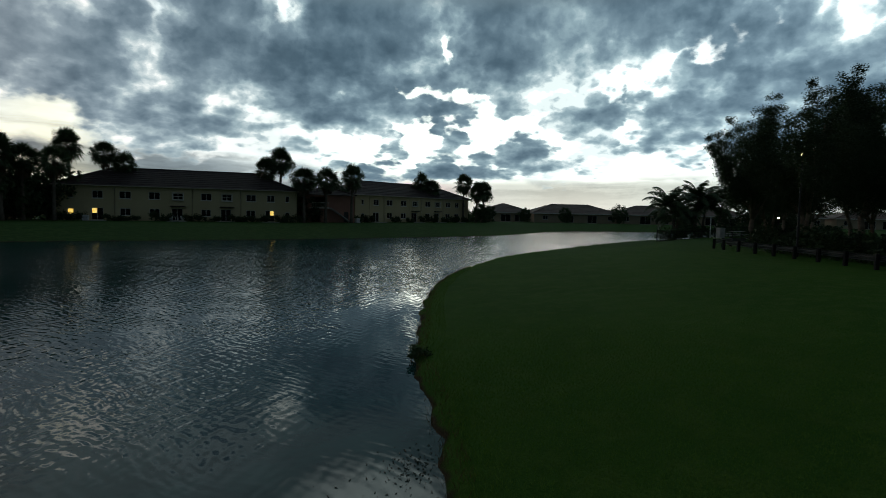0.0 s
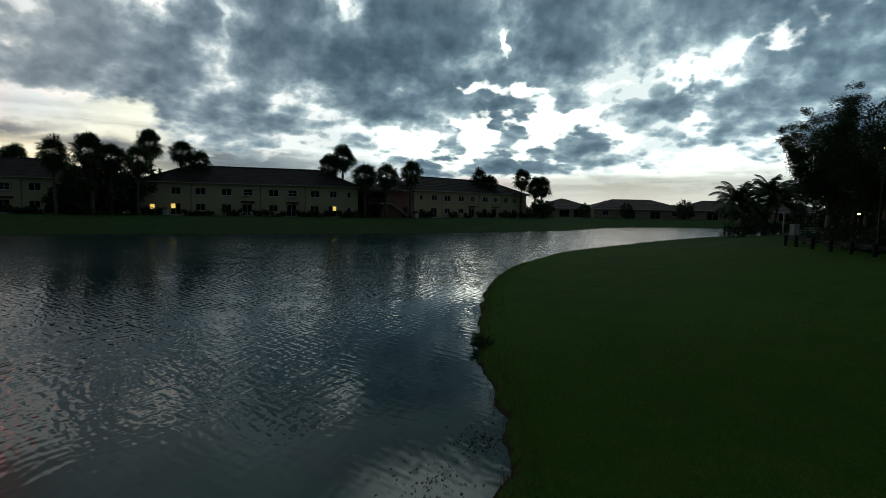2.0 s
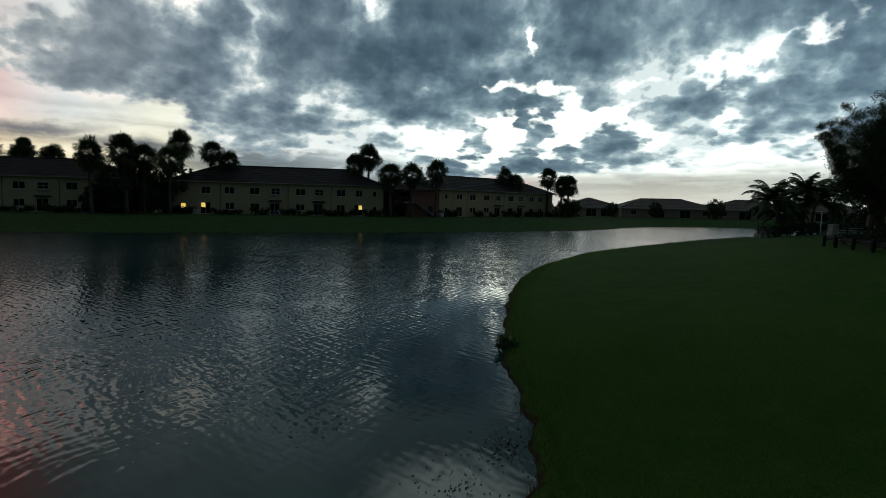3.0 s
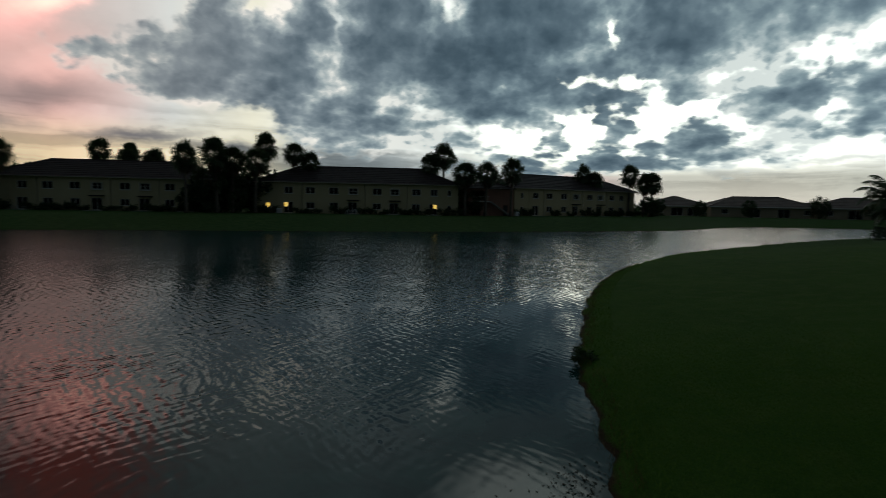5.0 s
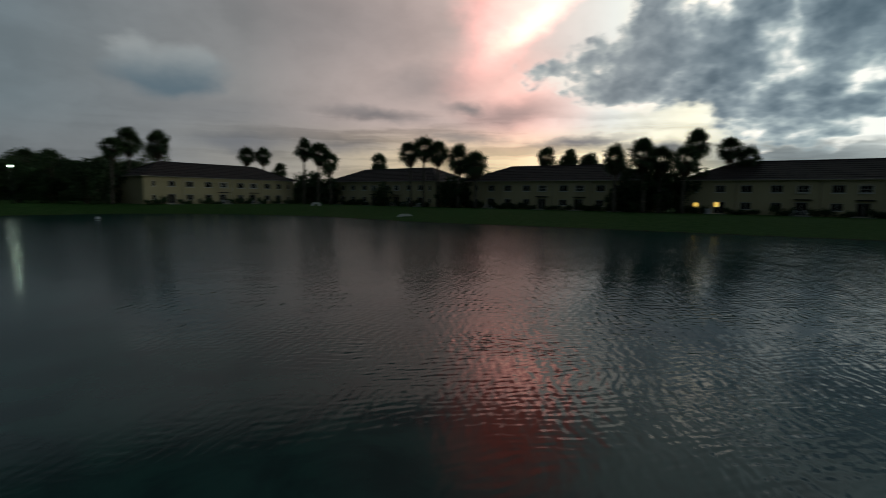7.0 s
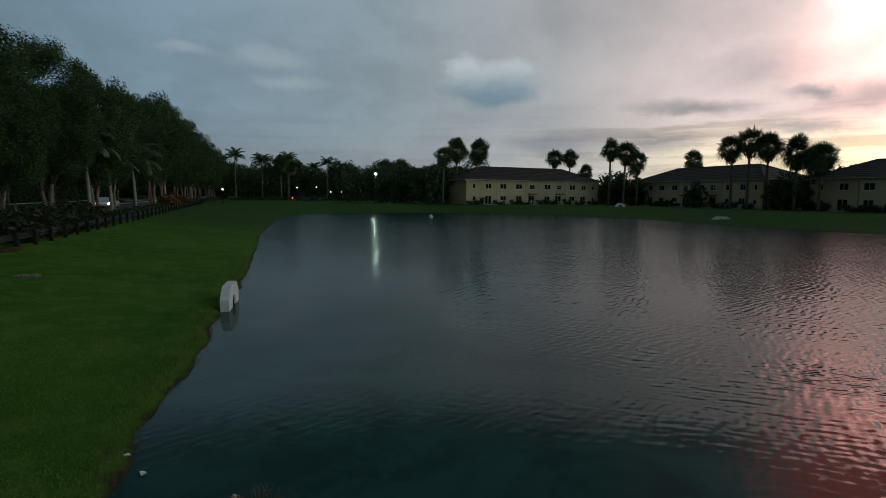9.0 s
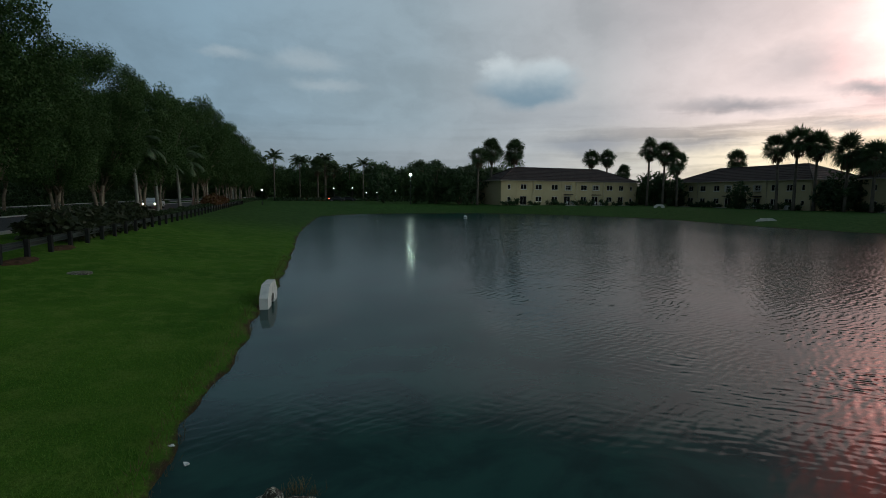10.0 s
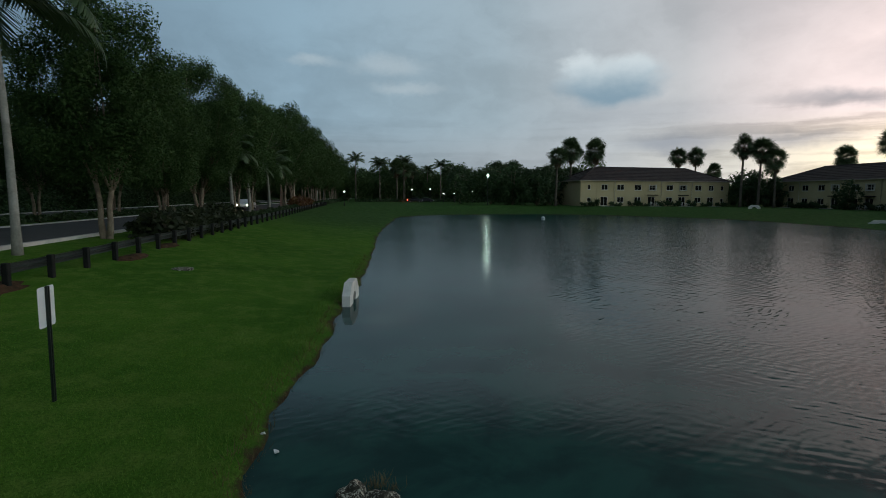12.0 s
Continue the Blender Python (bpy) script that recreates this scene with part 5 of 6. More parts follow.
def headwall(x, y, turn, size, label, z=0.0, tall=1.0, wide=1.0):
    """Sloping-shouldered concrete end wall with a pipe mouth."""
    h = thing("headwall", pose(x, y, z, 0, 0, turn) @ Matrix.Diagonal((1, 1, tall, 1)), label, "drain headwall", "drain headwalls")
    bm = bmesh.new()
    w, t, top = 0.85 * size * wide, 0.30 * size, 0.85 * size
    outline = [(-w, -0.5), (-w, 0.52 * top), (-w * 0.55, top), (w * 0.55, top), (w, 0.52 * top), (w, -0.5), (0.34 * size, -0.5)]
    arch = [(0.34 * size * math.cos(a), 0.12 * size + 0.34 * size * math.sin(a)) for a in np.linspace(0, math.pi, 9)]
    outline += arch + [(-0.34 * size, -0.5)]
    fr = [bm.verts.new((p, -t / 2, q)) for p, q in outline]
    bk = [bm.verts.new((p, t / 2, q)) for p, q in outline]
    bm.faces.new(fr)
    bm.faces.new(bk[::-1])
    for i in range(len(fr)):
        j = (i + 1) % len(fr)
        bm.faces.new((fr[j], fr[i], bk[i], bk[j]))
    part("wall", to_mesh("wall", bm, M["pale_concrete"]), h)
    bm = bmesh.new()
    n = 16
    for r, flip in ((0.33 * size, 1), (0.29 * size, -1)):
        ra = [bm.verts.new((r * math.cos(k * math.tau / n), -t * 0.3, 0.1 * size + r * math.sin(k * math.tau / n))) for k in range(n)]
        rb = [bm.verts.new((r * math.cos(k * math.tau / n), t * 0.48, 0.1 * size + r * math.sin(k * math.tau / n))) for k in range(n)]
        for k in range(n):
            q = (ra[k], ra[(k + 1) % n], rb[(k + 1) % n], rb[k])
            bm.faces.new(q[::flip])
    part("pipe", to_mesh("pipe", bm, M["timber"]), h, None, "dark drain pipe mouth")


headwall(-17.71, -7.58, 194.5, 0.92, "pale concrete drain headwall at the water's edge", -0.04, 1.0, 1.35)
headwall(-81.0, 39.2, 64, 1.6, "pale concrete drain headwall on the far bank", 0.1, 0.6)
headwall(-116.5, 34.8, 73, 1.25, "pale concrete drain headwall on the far lawn", z_at(-116.5, 34.8) - 0.05, 0.75)


def build_manhole(x, y):
    z = z_at(x, y)
    m = thing("manhole", pose(x, y, z), "round concrete manhole cover set in the lawn", "manhole")
    part("ring", tube_mesh("ring", [(0, 0, -0.2), (0, 0, 0.03), (0, 0, 0.045)], [0.42, 0.42, 0.39], M["rock"], 28), m)
    part("lid", tube_mesh("lid", [(0, 0, 0.043), (0, 0, 0.055)], [0.33, 0.32], M["rock"], 24), m, None, "dark iron lid")


build_manhole(-18.7, -15.35)


def build_rock(x, y, z, sx, sy, sz, seed):
    bm = bmesh.new()
    bmesh.ops.create_icosphere(bm, subdivisions=3, radius=1.0)
    off = Vector((seed * 7.3, seed * 3.1, 0))
    for v in bm.verts:
        n = noise.noise(v.co * 1.3 + off) * 0.35 + noise.noise(v.co * 4.0 + off) * 0.12
        v.co = Vector((v.co.x * sx, v.co.y * sy, v.co.z * sz)) * (1 + n)
    thing("rock", pose(x, y, z, 0, 0, seed * 40), "mottled wet rock breaking the water's surface", "rock", "rocks at the water's edge", to_mesh("rock", bm, M["rock"]))


build_rock(-6.04, -2.60, -0.03, 0.20, 0.19, 0.19, 1)
build_rock(-6.05, -2.22, -0.05, 0.26, 0.19, 0.15, 2)
build_rock(-5.72, -2.35, -0.06, 0.16, 0.13, 0.12, 3)


def reed_clump(x, y, count, height, seed):
    """Thin dead stalks, bent over at the tips."""
    r = random.Random(seed)
    verts, faces = [], []
    for _ in range(count):
        bx, by = r.gauss(0, 0.09), r.gauss(0, 0.07)
        h, a = height * r.uniform(0.5, 1.0), r.uniform(0, math.tau)
        ox, oy = math.cos(a) * h * 0.5, math.sin(a) * h * 0.5
        n = len(verts)
        for t, w in ((0.0, 0.004), (0.6, 0.003), (1.0, 0.001)):
            px, py, pz = bx + ox * t * t, by + oy * t * t, -0.15 + (h + 0.15) * (t - 0.25 * t * t)
            verts += [(px - math.sin(a) * w, py + math.cos(a) * w, pz), (px + math.sin(a) * w, py - math.cos(a) * w, pz)]
        faces += [(n, n + 1, n + 3, n + 2), (n + 2, n + 3, n + 5, n + 4)]
    thing("reed_clump", pose(x, y, 0.0), "dead straw-coloured reeds beside the wet rocks", "reeds", "reeds by the rocks", raw_mesh("reed_clump", verts, faces, M["dry"]))


for k, (x, y, n, h) in enumerate(((-6.35, -2.35, 70, 0.26), (-6.18, -2.45, 50, 0.18), (-6.3, -2.12, 40, 0.2))):
    reed_clump(x, y, n, h, 900 + k)


# ---------------------------------------------------------------- hedges and shrubs
def hedge(points, width, height, leaf, density, mat, name, label, group="", base=None):
    """A clipped or loose hedge: a band of small leaves that follows the ground."""
    rnd = random.Random(len(points) * 31 + int(height * 100) + int(points[0][0]))
    verts, faces = [], []
    o = Vector((points[0][0], points[0][1], 0))
    for (x0, y0), (x1, y1) in zip(points, points[1:]):
        length = math.hypot(x1 - x0, y1 - y0)
        n = int(length * density)
        for _ in range(n):
            t = rnd.random()
            side = rnd.uniform(-0.5, 0.5) * width
            nx, ny = -(y1 - y0) / length, (x1 - x0) / length
            x, y = x0 + (x1 - x0) * t + nx * side, y0 + (y1 - y0) * t + ny * side
            lump = 0.72 + 0.28 * noise.noise(Vector((x * 0.55, y * 0.55, 3.0))) + 0.25 * noise.noise(Vector((x * 1.7, y * 1.7, 1.0)))
            top = height * lump * (1 - 0.5 * (2 * abs(side) / width) ** 3)
            z = top * rnd.random() ** 0.55
            p = Vector((x, y, z + (z_fast(x, y) if base is None else base))) - o
            ax = Vector((rnd.gauss(0, 1), rnd.gauss(0, 1), rnd.gauss(0.2, 0.7))).normalized()
            nn = Vector((rnd.gauss(0, 0.8), rnd.gauss(0, 0.8), 0.7)).normalized()
            sd = ax.cross(nn)
            if sd.length < 0.1:
                continue
            sd.normalize()
            q = rnd.uniform(0.7, 1.3)
            a, b = ax * leaf * q * 0.5, sd * leaf * 0.27 * q
            i = len(verts)
            verts += [tuple(p - a), tuple(p + b), tuple(p + a), tuple(p - b)]
            faces.append((i, i + 1, i + 2, i + 3))
    return thing(name, pose(o.x, o.y, 0), label, name.replace("_", " "), group, raw_mesh(name, verts, faces, mat))


CELLS = {}


def z_fast(x, y):
    k = (round(x / 1.5), round(y / 1.5))
    if k not in CELLS:
        CELLS[k] = z_at(k[0] * 1.5, k[1] * 1.5)
    return CELLS[k] - 0.03


def on_avenue(*uv):
    return [tuple(avenue(u, v).xy) for u, v in uv]


hedge([(23.3, 38.3), (23.4, 32.0), (23.6, 20.0)], 2.0, 2.3, 0.26, 420, M["leaf_dark"], "hedge", "tall dark clipped hedge behind the timber rail")
hedge(on_avenue((30.5, 12.3), (38.0, 12.2), (47.5, 12.4)), 2.6, 1.95, 0.40, 330, M["leaf_bronze"], "shrub_bed", "bed of dark broad-leaved shrubs behind the rail")
hedge(on_avenue((48.0, 12.3), (66.0, 12.4), (84.0, 12.6)), 1.3, 0.95, 0.28, 170, M["leaf_dark"], "hedge", "low dark hedge along the avenue's verge")
hedge(on_avenue((84.0, 12.9), (101.0, 13.0)), 2.2, 2.2, 0.45, 200, M["red_leaf"], "shrub_bed", "bed of rusty red and orange crotons in the verge")
hedge(on_avenue((98.0, 12.3), (150.0, 12.8), (205.0, 13.0)), 1.8, 1.1, 0.45, 60, M["leaf_dark"], "hedge", "low dark hedge along the avenue's verge")
hedge(on_avenue((20.0, 26.1), (60.0, 26.2), (120.0, 26.3)), 1.8, 0.8, 0.4, 60, M["leaf_dark"], "hedge", "low planting on the avenue's median")
hedge(on_avenue((-20.0, 40.0), (60.0, 40.0), (200.0, 40.5)), 3.6, 4.6, 0.42, 210, M["leaf_dark"], "hedge", "dense dark hedge beyond the avenue")
hedge([(-150, -62), (-166, -44), (-172, -20), (-160, -6)], 3.0, 1.5, 0.7, 40, M["leaf_dark"], "hedge", "low dark hedge at the end of the lake", base=1.35)
hedge([(-176, -52), (-190, -30), (-186, 0)], 5.0, 4.0, 0.9, 50, M["leaf_dark"], "hedge", "dark undergrowth below the far wood", base=1.3)

SHRUBS = []
for sd in range(3):
    r2 = random.Random(500 + sd)
    cs = [Vector((r2.uniform(-1.5, 1.5), r2.uniform(-0.45, 0.45), r2.uniform(0.2, 0.8))) for _ in range(16)]
    v, f = leaf_cloud(r2, cs, [r2.uniform(0.35, 0.55) for _ in cs], 34, 0.3, 0.17)
    SHRUBS.append(raw_mesh("shrub", v, f, M["leaf_dark"]))
for site, (left, right) in SITES.items():
    m = frame_at(left, right, 1.45)
    for k, sh in enumerate((0.03, 0.075, 0.215, 0.285, 0.335, 0.405, 0.535, 0.615, 0.725, 0.765, 0.825, 0.925, 0.985)):
        r2 = random.Random(k * 13 + len(site))
        if r2.random() < 0.12:
            continue
        q = r2.uniform(0.85, 1.65)
        thing("shrub", m @ pose(sh * LENGTH, -1.1, 0, 0, 0, r2.uniform(-8, 8)) @ Matrix.Diagonal((r2.uniform(0.8, 1.15), 1.0, q, 1)), "dark clipped shrub against the apartment wall", "shrub",
              "shrubs along the apartment fronts", SHRUBS[k % 3])


# ---------------------------------------------------------------- stair block between two buildings
def stair_block(left, right):
    m = frame_at(left, right, 1.5)
    w = math.hypot(right[0] - left[0], right[1] - left[1])
    b = thing("stair_block", m, "open two-storey stair block with terracotta walls", "building")
    bm = bmesh.new()
    wall_with_openings(bm, w, 5.4, [(0.8, 2.6, 0.05, 2.3), (w - 2.2, w - 1.2, 0.05, 2.15), (0.9, 3.6, 3.1, 5.0)])
    box(bm, 0, 0.25, -1, 0.25, 6, 5.4)
    box(bm, w - 0.25, 0.25, -1, w, 6, 5.4)
    box(bm, 0.25, 5.75, -1, w - 0.25, 6, 5.4)
    part("wall", to_mesh("wall", bm, M["stucco_red"]), b)
    part("roof", hip_roof_mesh("roof", w, 6.0, 1.3, 0.4, M["roof"], 4), b, pose(0, 0, 5.4))
    part("door", box_mesh("door", (w - 2.15, 0.08, 0.06, w - 1.25, 0.14, 2.1), M["door_dark"], 0.01), b, None, "dark red-brown entrance door")
    part("balcony", box_mesh("balcony", (0.4, -1.2, 2.75, 4.0, -0.004, 2.95), M["trim"], 0.02), b)
    for i in range(10):
        part("baluster", box_mesh("baluster", (0.45 + i * 0.38, -1.18, 2.95, 0.49 + i * 0.38, -1.14, 3.85), M["trim"]), b)
    part("handrail", box_mesh("handrail", (0.4, -1.2, 3.85, 4.0, -1.12, 3.92), M["trim"]), b)
    st = part("stair", box_mesh("stair", (4.0, -1.2, 2.75, 4.6, -0.1, 2.95), M["concrete"]), b)
    for i in range(15):
        part("step", box_mesh("step", (4.6 + i * 0.27, -1.2, 2.58 - i * 0.18, 4.9 + i * 0.27, -0.1, 2.75 - i * 0.18), M["concrete"]), st)


stair_block((-26.5, 103.5), (-18.2, 108.5))


# ---------------------------------------------------------------- lamps
def sphere_mesh(name, r, mat, flat=1.0):
    bm = bmesh.new()
    bmesh.ops.create_icosphere(bm, subdivisions=3, radius=r)
    for v in bm.verts:
        v.co.z *= flat
    for f in bm.faces:
        f.smooth = True
    return to_mesh(name, bm, mat)


def street_lamp(x, y, top, bulb, r, label, group, z=None):
    g0 = z_at(x, y) if z is None else z
    h = top - g0
    lamp = thing("street_lamp", pose(x, y, g0), label, "street lamp", group)
    part("pole", tube_mesh("pole", [(0, 0, -0.2), (0, 0, 0.5), (0, 0, 0.52), (0, 0, h - r - 0.12)], [0.12, 0.12, 0.07, 0.045], M["iron"], 8), lamp)
    part("collar", tube_mesh("collar", [(0, 0, h - r - 0.14), (0, 0, h - r * 0.8)], [0.05, r * 0.6], M["iron"], 10), lamp)
    part("globe", sphere_mesh("globe", r, M[bulb]), lamp, pose(0, 0, h), "glowing round globe")
    part("cap", tube_mesh("cap", [(0, 0, h + r * 0.9), (0, 0, h + r + 0.1)], [r * 0.45, 0.02], M["iron"], 10), lamp)
    return lamp


street_lamp(-123.6, -18.8, 8.28, "lamp_white", 0.19, "tall street lamp with a bright white globe", "street lamps")
street_lamp(21.9, 31.8, 7.75, "lamp_warm", 0.10, "street lamp glowing yellow through the oak's leaves", "street lamps")
street_lamp(27.3, 42.5, 3.9, "lamp_warm", 0.07, "low garden lamp glowing yellow behind the hedge", "garden lamps")
for k, (x, y, z) in enumerate(((-100.7, -44.2, 4.3), (-158.1, -47.2, 5.3), (-159.6, -41.9, 5.5), (-160.6, -37.9, 4.15), (-161.3, -34.7, 4.2), (-162.4, -29.3, 4.75))):
    street_lamp(x, y, z, "small_white", 0.17, "small post lamp with a white globe", "post lamps", 1.35 if x < -150 else None)


# ---------------------------------------------------------------- cars
def car(x, y, z, turn, paint, lights, label):
    c = thing("car", pose(x, y, z, 0, 0, turn), label, "car", "cars on the avenue")
    prof = [(-2.2, 0.35), (-2.25, 0.75), (-2.1, 0.95), (-1.5, 1.0), (-0.95, 1.42), (0.55, 1.45), (1.25, 1.0), (2.05, 0.86), (2.25, 0.62), (2.2, 0.35)]
    bm = bmesh.new()
    rings = []
    for w, ins in ((-0.88, 0.0), (-0.90, 0.0), (0.90, 0.0), (0.88, 0.0)):
        rings.append([bm.verts.new((px, w * (0.82 if pz > 1.1 else 1.0), pz)) for px, pz in prof])
    rings = [rings[0], rings[3]]
    n = len(prof)
    for i in range(n):
        j = (i + 1) % n
        bm.faces.new((rings[0][i], rings[0][j], rings[1][j], rings[1][i]))
    bm.faces.new(rings[0][::-1])
    bm.faces.new(rings[1])
    loose = [v for v in bm.verts if not v.link_faces]
    bmesh.ops.delete(bm, geom=loose, context="VERTS")
    bmesh.ops.bevel(bm, geom=list(bm.edges), offset=0.04, segments=1, affect="EDGES")
    bmesh.ops.recalc_face_normals(bm, faces=bm.faces)
    part("body", to_mesh("body", bm, M[paint]), c)
    for sy in (-1, 1):
        bm = bmesh.new()
        vs = [bm.verts.new((px, sy * (0.905 - 0.16 * (pz - 0.98) / 0.4), pz)) for px, pz in ((-1.35, 1.0), (-0.9, 1.36), (0.5, 1.38), (1.05, 1.02))]
        ws = [bm.verts.new((v.co.x, v.co.y - sy * 0.03, v.co.z)) for v in vs]
        bm.faces.new(vs)
        bm.faces.new(ws[::-1])
        for i in range(4):
            bm.faces.new((vs[i], ws[i], ws[(i + 1) % 4], vs[(i + 1) % 4]))
        part("side_window", to_mesh("side_window", bm, M["pane"]), c)
        for px in (-1.4, 1.4):
            wh = part("wheel", tube_mesh("tyre", [(0, -0.11, 0), (0, 0.11, 0)], [0.33, 0.33], M["rubber"], 18), c, pose(px, sy * 0.80, 0.33))
            part("rim", tube_mesh("rim", [(0, -0.115, 0), (0, 0.115, 0)], [0.2, 0.2], M["steel"], 14), wh)
        part("headlight", sphere_mesh("headlight", 0.11, M["head_light" if lights else "plastic"]), c, pose(2.19, sy * 0.66, 0.68))
        part("tail_light", sphere_mesh("tail_light", 0.15, M["tail_light"]), c, pose(-2.2, sy * 0.68, 0.78))
    return c


p = avenue(80.0, 19.0)
car(p.x, p.y, 1.53, AVENUE_TURN + 180, "car_white", True, "pale car with its headlights on, on the avenue")
for d, a, t in ((164, 106.3, 280), (167, 105.1, 275)):
    car(-math.sin(radians(a)) * d, math.cos(radians(a)) * d, 1.45 if a > 106 else 1.45, t - 180, "car_dark", False, "dark car with red tail lights beyond the lake")

# ---------------------------------------------------------------- pool fence, pole and box on the north-eastern lawn
def picket_fence(a, b, height, label):
    a, b = Vector((*a, 0)), Vector((*b, 0))
    d = b - a
    a.z, b.z = z_at(*a.xy), z_at(*b.xy)
    turn = math.degrees(math.atan2(d.y, d.x))
    f = thing("picket_fence", pose(a.x, a.y, min(a.z, b.z), 0, 0, turn), label, "fence", "iron fences")
    n = int(d.length / 0.14)
    pk = MESHES.setdefault(("picket", height), box_mesh("picket", (-0.012, -0.012, -0.2, 0.012, 0.012, height), M["iron"]))
    po = MESHES.setdefault(("fpost", height), box_mesh("post", (-0.04, -0.04, -0.3, 0.04, 0.04, height + 0.1), M["iron"], 0.01))
    for i in range(n + 1):
        part("post" if i % 14 == 0 else "picket", po if i % 14 == 0 else pk, f, pose(i * d.length / n, 0, 0))
    for z in (0.15, height - 0.15):
        part("rail", box_mesh("rail", (0, -0.018, z, d.length, 0.018, z + 0.035), M["iron"]), f)


picket_fence((27.0, 66.5), (35.0, 68.0), 1.5, "black iron picket fence across the bank")
picket_fence((35.0, 68.0), (47.0, 64.0), 1.5, "black iron picket fence across the bank")
hedge([(27.3, 67.6), (34.0, 69.2), (41.0, 69.5), (50.0, 66.0)], 1.6, 2.3, 0.3, 190, M["leaf_dark"], "hedge", "dark shrubs behind the iron fence")

pole = thing("pole", pose(33.2, 65.5, z_at(33.2, 65.5)), "slim pale grey pole standing in the lawn", "pole")
part("shaft", tube_mesh("shaft", [(0, 0, -0.2), (0, 0, 2.6)], [0.06, 0.05], M["plastic"], 8), pole)
part("cap", tube_mesh("cap", [(0, 0, 2.6), (0, 0, 2.66)], [0.07, 0.03], M["plastic"], 8), pole)
ub = thing("utility_box", pose(33.0, 62.6, z_at(33.0, 62.6), 0, 0, 25), "pale grey utility box on the lawn", "utility box")
part("cabinet", box_mesh("cabinet", (-0.4, -0.3, -0.1, 0.4, 0.3, 1.15), M["concrete"], 0.03), ub)
part("lid", box_mesh("lid", (-0.44, -0.34, 1.152, 0.44, 0.34, 1.22), M["concrete"], 0.02), ub)
part("door", box_mesh("door", (-0.33, -0.32, 0.1, 0.33, -0.302, 1.05), M["concrete"], 0.01), ub)


def picnic_table(x, y, turn):
    t = thing("picnic_table", pose(x, y, z_at(x, y), 0, 0, turn), "grey picnic table with two benches", "table")
    for i in range(4):
        part("board", box_mesh("board", (-0.9, -0.38 + i * 0.195, 0.72, 0.9, -0.2 + i * 0.195, 0.76), M["concrete"], 0.005), t)
    for sy in (-1, 1):
        part("bench", box_mesh("bench", (-0.9, sy * 0.75 - 0.13, 0.42, 0.9, sy * 0.75 + 0.13, 0.46), M["concrete"], 0.005), t)
    for sx in (-0.65, 0.65):
        part("leg", box_mesh("leg", (sx - 0.04, -0.05, -0.1, sx + 0.04, 0.05, 0.72), M["iron"]), t)
        part("crossbar", box_mesh("crossbar", (sx - 0.03, -0.85, 0.36, sx + 0.03, 0.85, 0.42), M["iron"]), t)


picnic_table(36.0, 64.5, 10)


# ---------------------------------------------------------------- patio things
def patio_chair(m, label="white plastic patio chair by the sliding door"):
    c = thing("patio_chair", m, label, "chair", "patio chairs")
    for sx in (-0.22, 0.22):
        for sy in (-0.2, 0.2):
            part("leg", MESHES.setdefault("chair_leg", tube_mesh("leg", [(0, 0, 0), (0, 0, 0.42)], [0.03, 0.025], M["plastic"], 6)), c, pose(sx, sy, 0))
    part("seat", MESHES.setdefault("chair_seat", box_mesh("seat", (-0.27, -0.25, 0.42, 0.27, 0.25, 0.46), M["plastic"], 0.015)), c)
    part("backrest", MESHES.setdefault("chair_back", box_mesh("backrest", (-0.26, 0.0, 0.0, 0.26, 0.035, 0.48), M["plastic"], 0.015)), c, pose(0, 0.24, 0.46, -12, 0, 0))
    for sx in (-0.26, 0.26):
        part("armrest", MESHES.setdefault("chair_arm", box_mesh("armrest", (-0.025, -0.24, 0.62, 0.025, 0.26, 0.65), M["plastic"], 0.008)), c, pose(sx, 0, 0))


def patio_table(m):
    t = thing("patio_table", m, "small white plastic patio table", "table", "patio tables")
    part("top", tube_mesh("top", [(0, 0, 0.68), (0, 0, 0.72)], [0.42, 0.43], M["plastic"], 20), t)
    for k in range(4):
        a = k * math.pi / 2 + 0.78
        part("leg", tube_mesh("leg", [(0.32 * math.cos(a), 0.32 * math.sin(a), 0), (0.26 * math.cos(a), 0.26 * math.sin(a), 0.68)], [0.025, 0.025], M["plastic"], 6), t)


for site, spots in (("lit", (0.467,)), ("west", (0.467, 0.674)), ("mid_west", (0.153,)), ("far_west", (0.674, 0.78))):
    m = frame_at(*SITES[site], 1.545)
    for sp in spots:
        patio_chair(m @ pose(sp * LENGTH - 0.95, -1.3, 0, 0, 0, -60))
        patio_chair(m @ pose(sp * LENGTH + 0.95, -1.2, 0, 0, 0, 70))
        patio_table(m @ pose(sp * LENGTH, -1.55, 0))


def cooler_unit(m):
    a = thing("air_conditioner", m, "white boxy air conditioner unit beside the wall", "air conditioner", "air conditioners")
    part("casing", box_mesh("casing", (-0.45, -0.35, 0, 0.45, 0.35, 0.9), M["plastic"], 0.03), a)
    for i in range(6):
        part("slat", box_mesh("slat", (-0.38, -0.37, 0.14 + i * 0.11, 0.38, -0.352, 0.19 + i * 0.11), M["steel"]), a)
    part("fan_grille", tube_mesh("fan_grille", [(0, 0, 0.9), (0, 0, 0.94)], [0.32, 0.3], M["iron"], 16), a)


cooler_unit(frame_at(*SITES["lit"], 1.5) @ pose(0.115 * LENGTH, -1.2, 0))
cooler_unit(frame_at(*SITES["north"], 1.5) @ pose(-1.2, -2.2, 0))
cooler_unit(frame_at(*SITES["far_west"], 1.5) @ pose(0.9 * LENGTH, -1.2, 0))

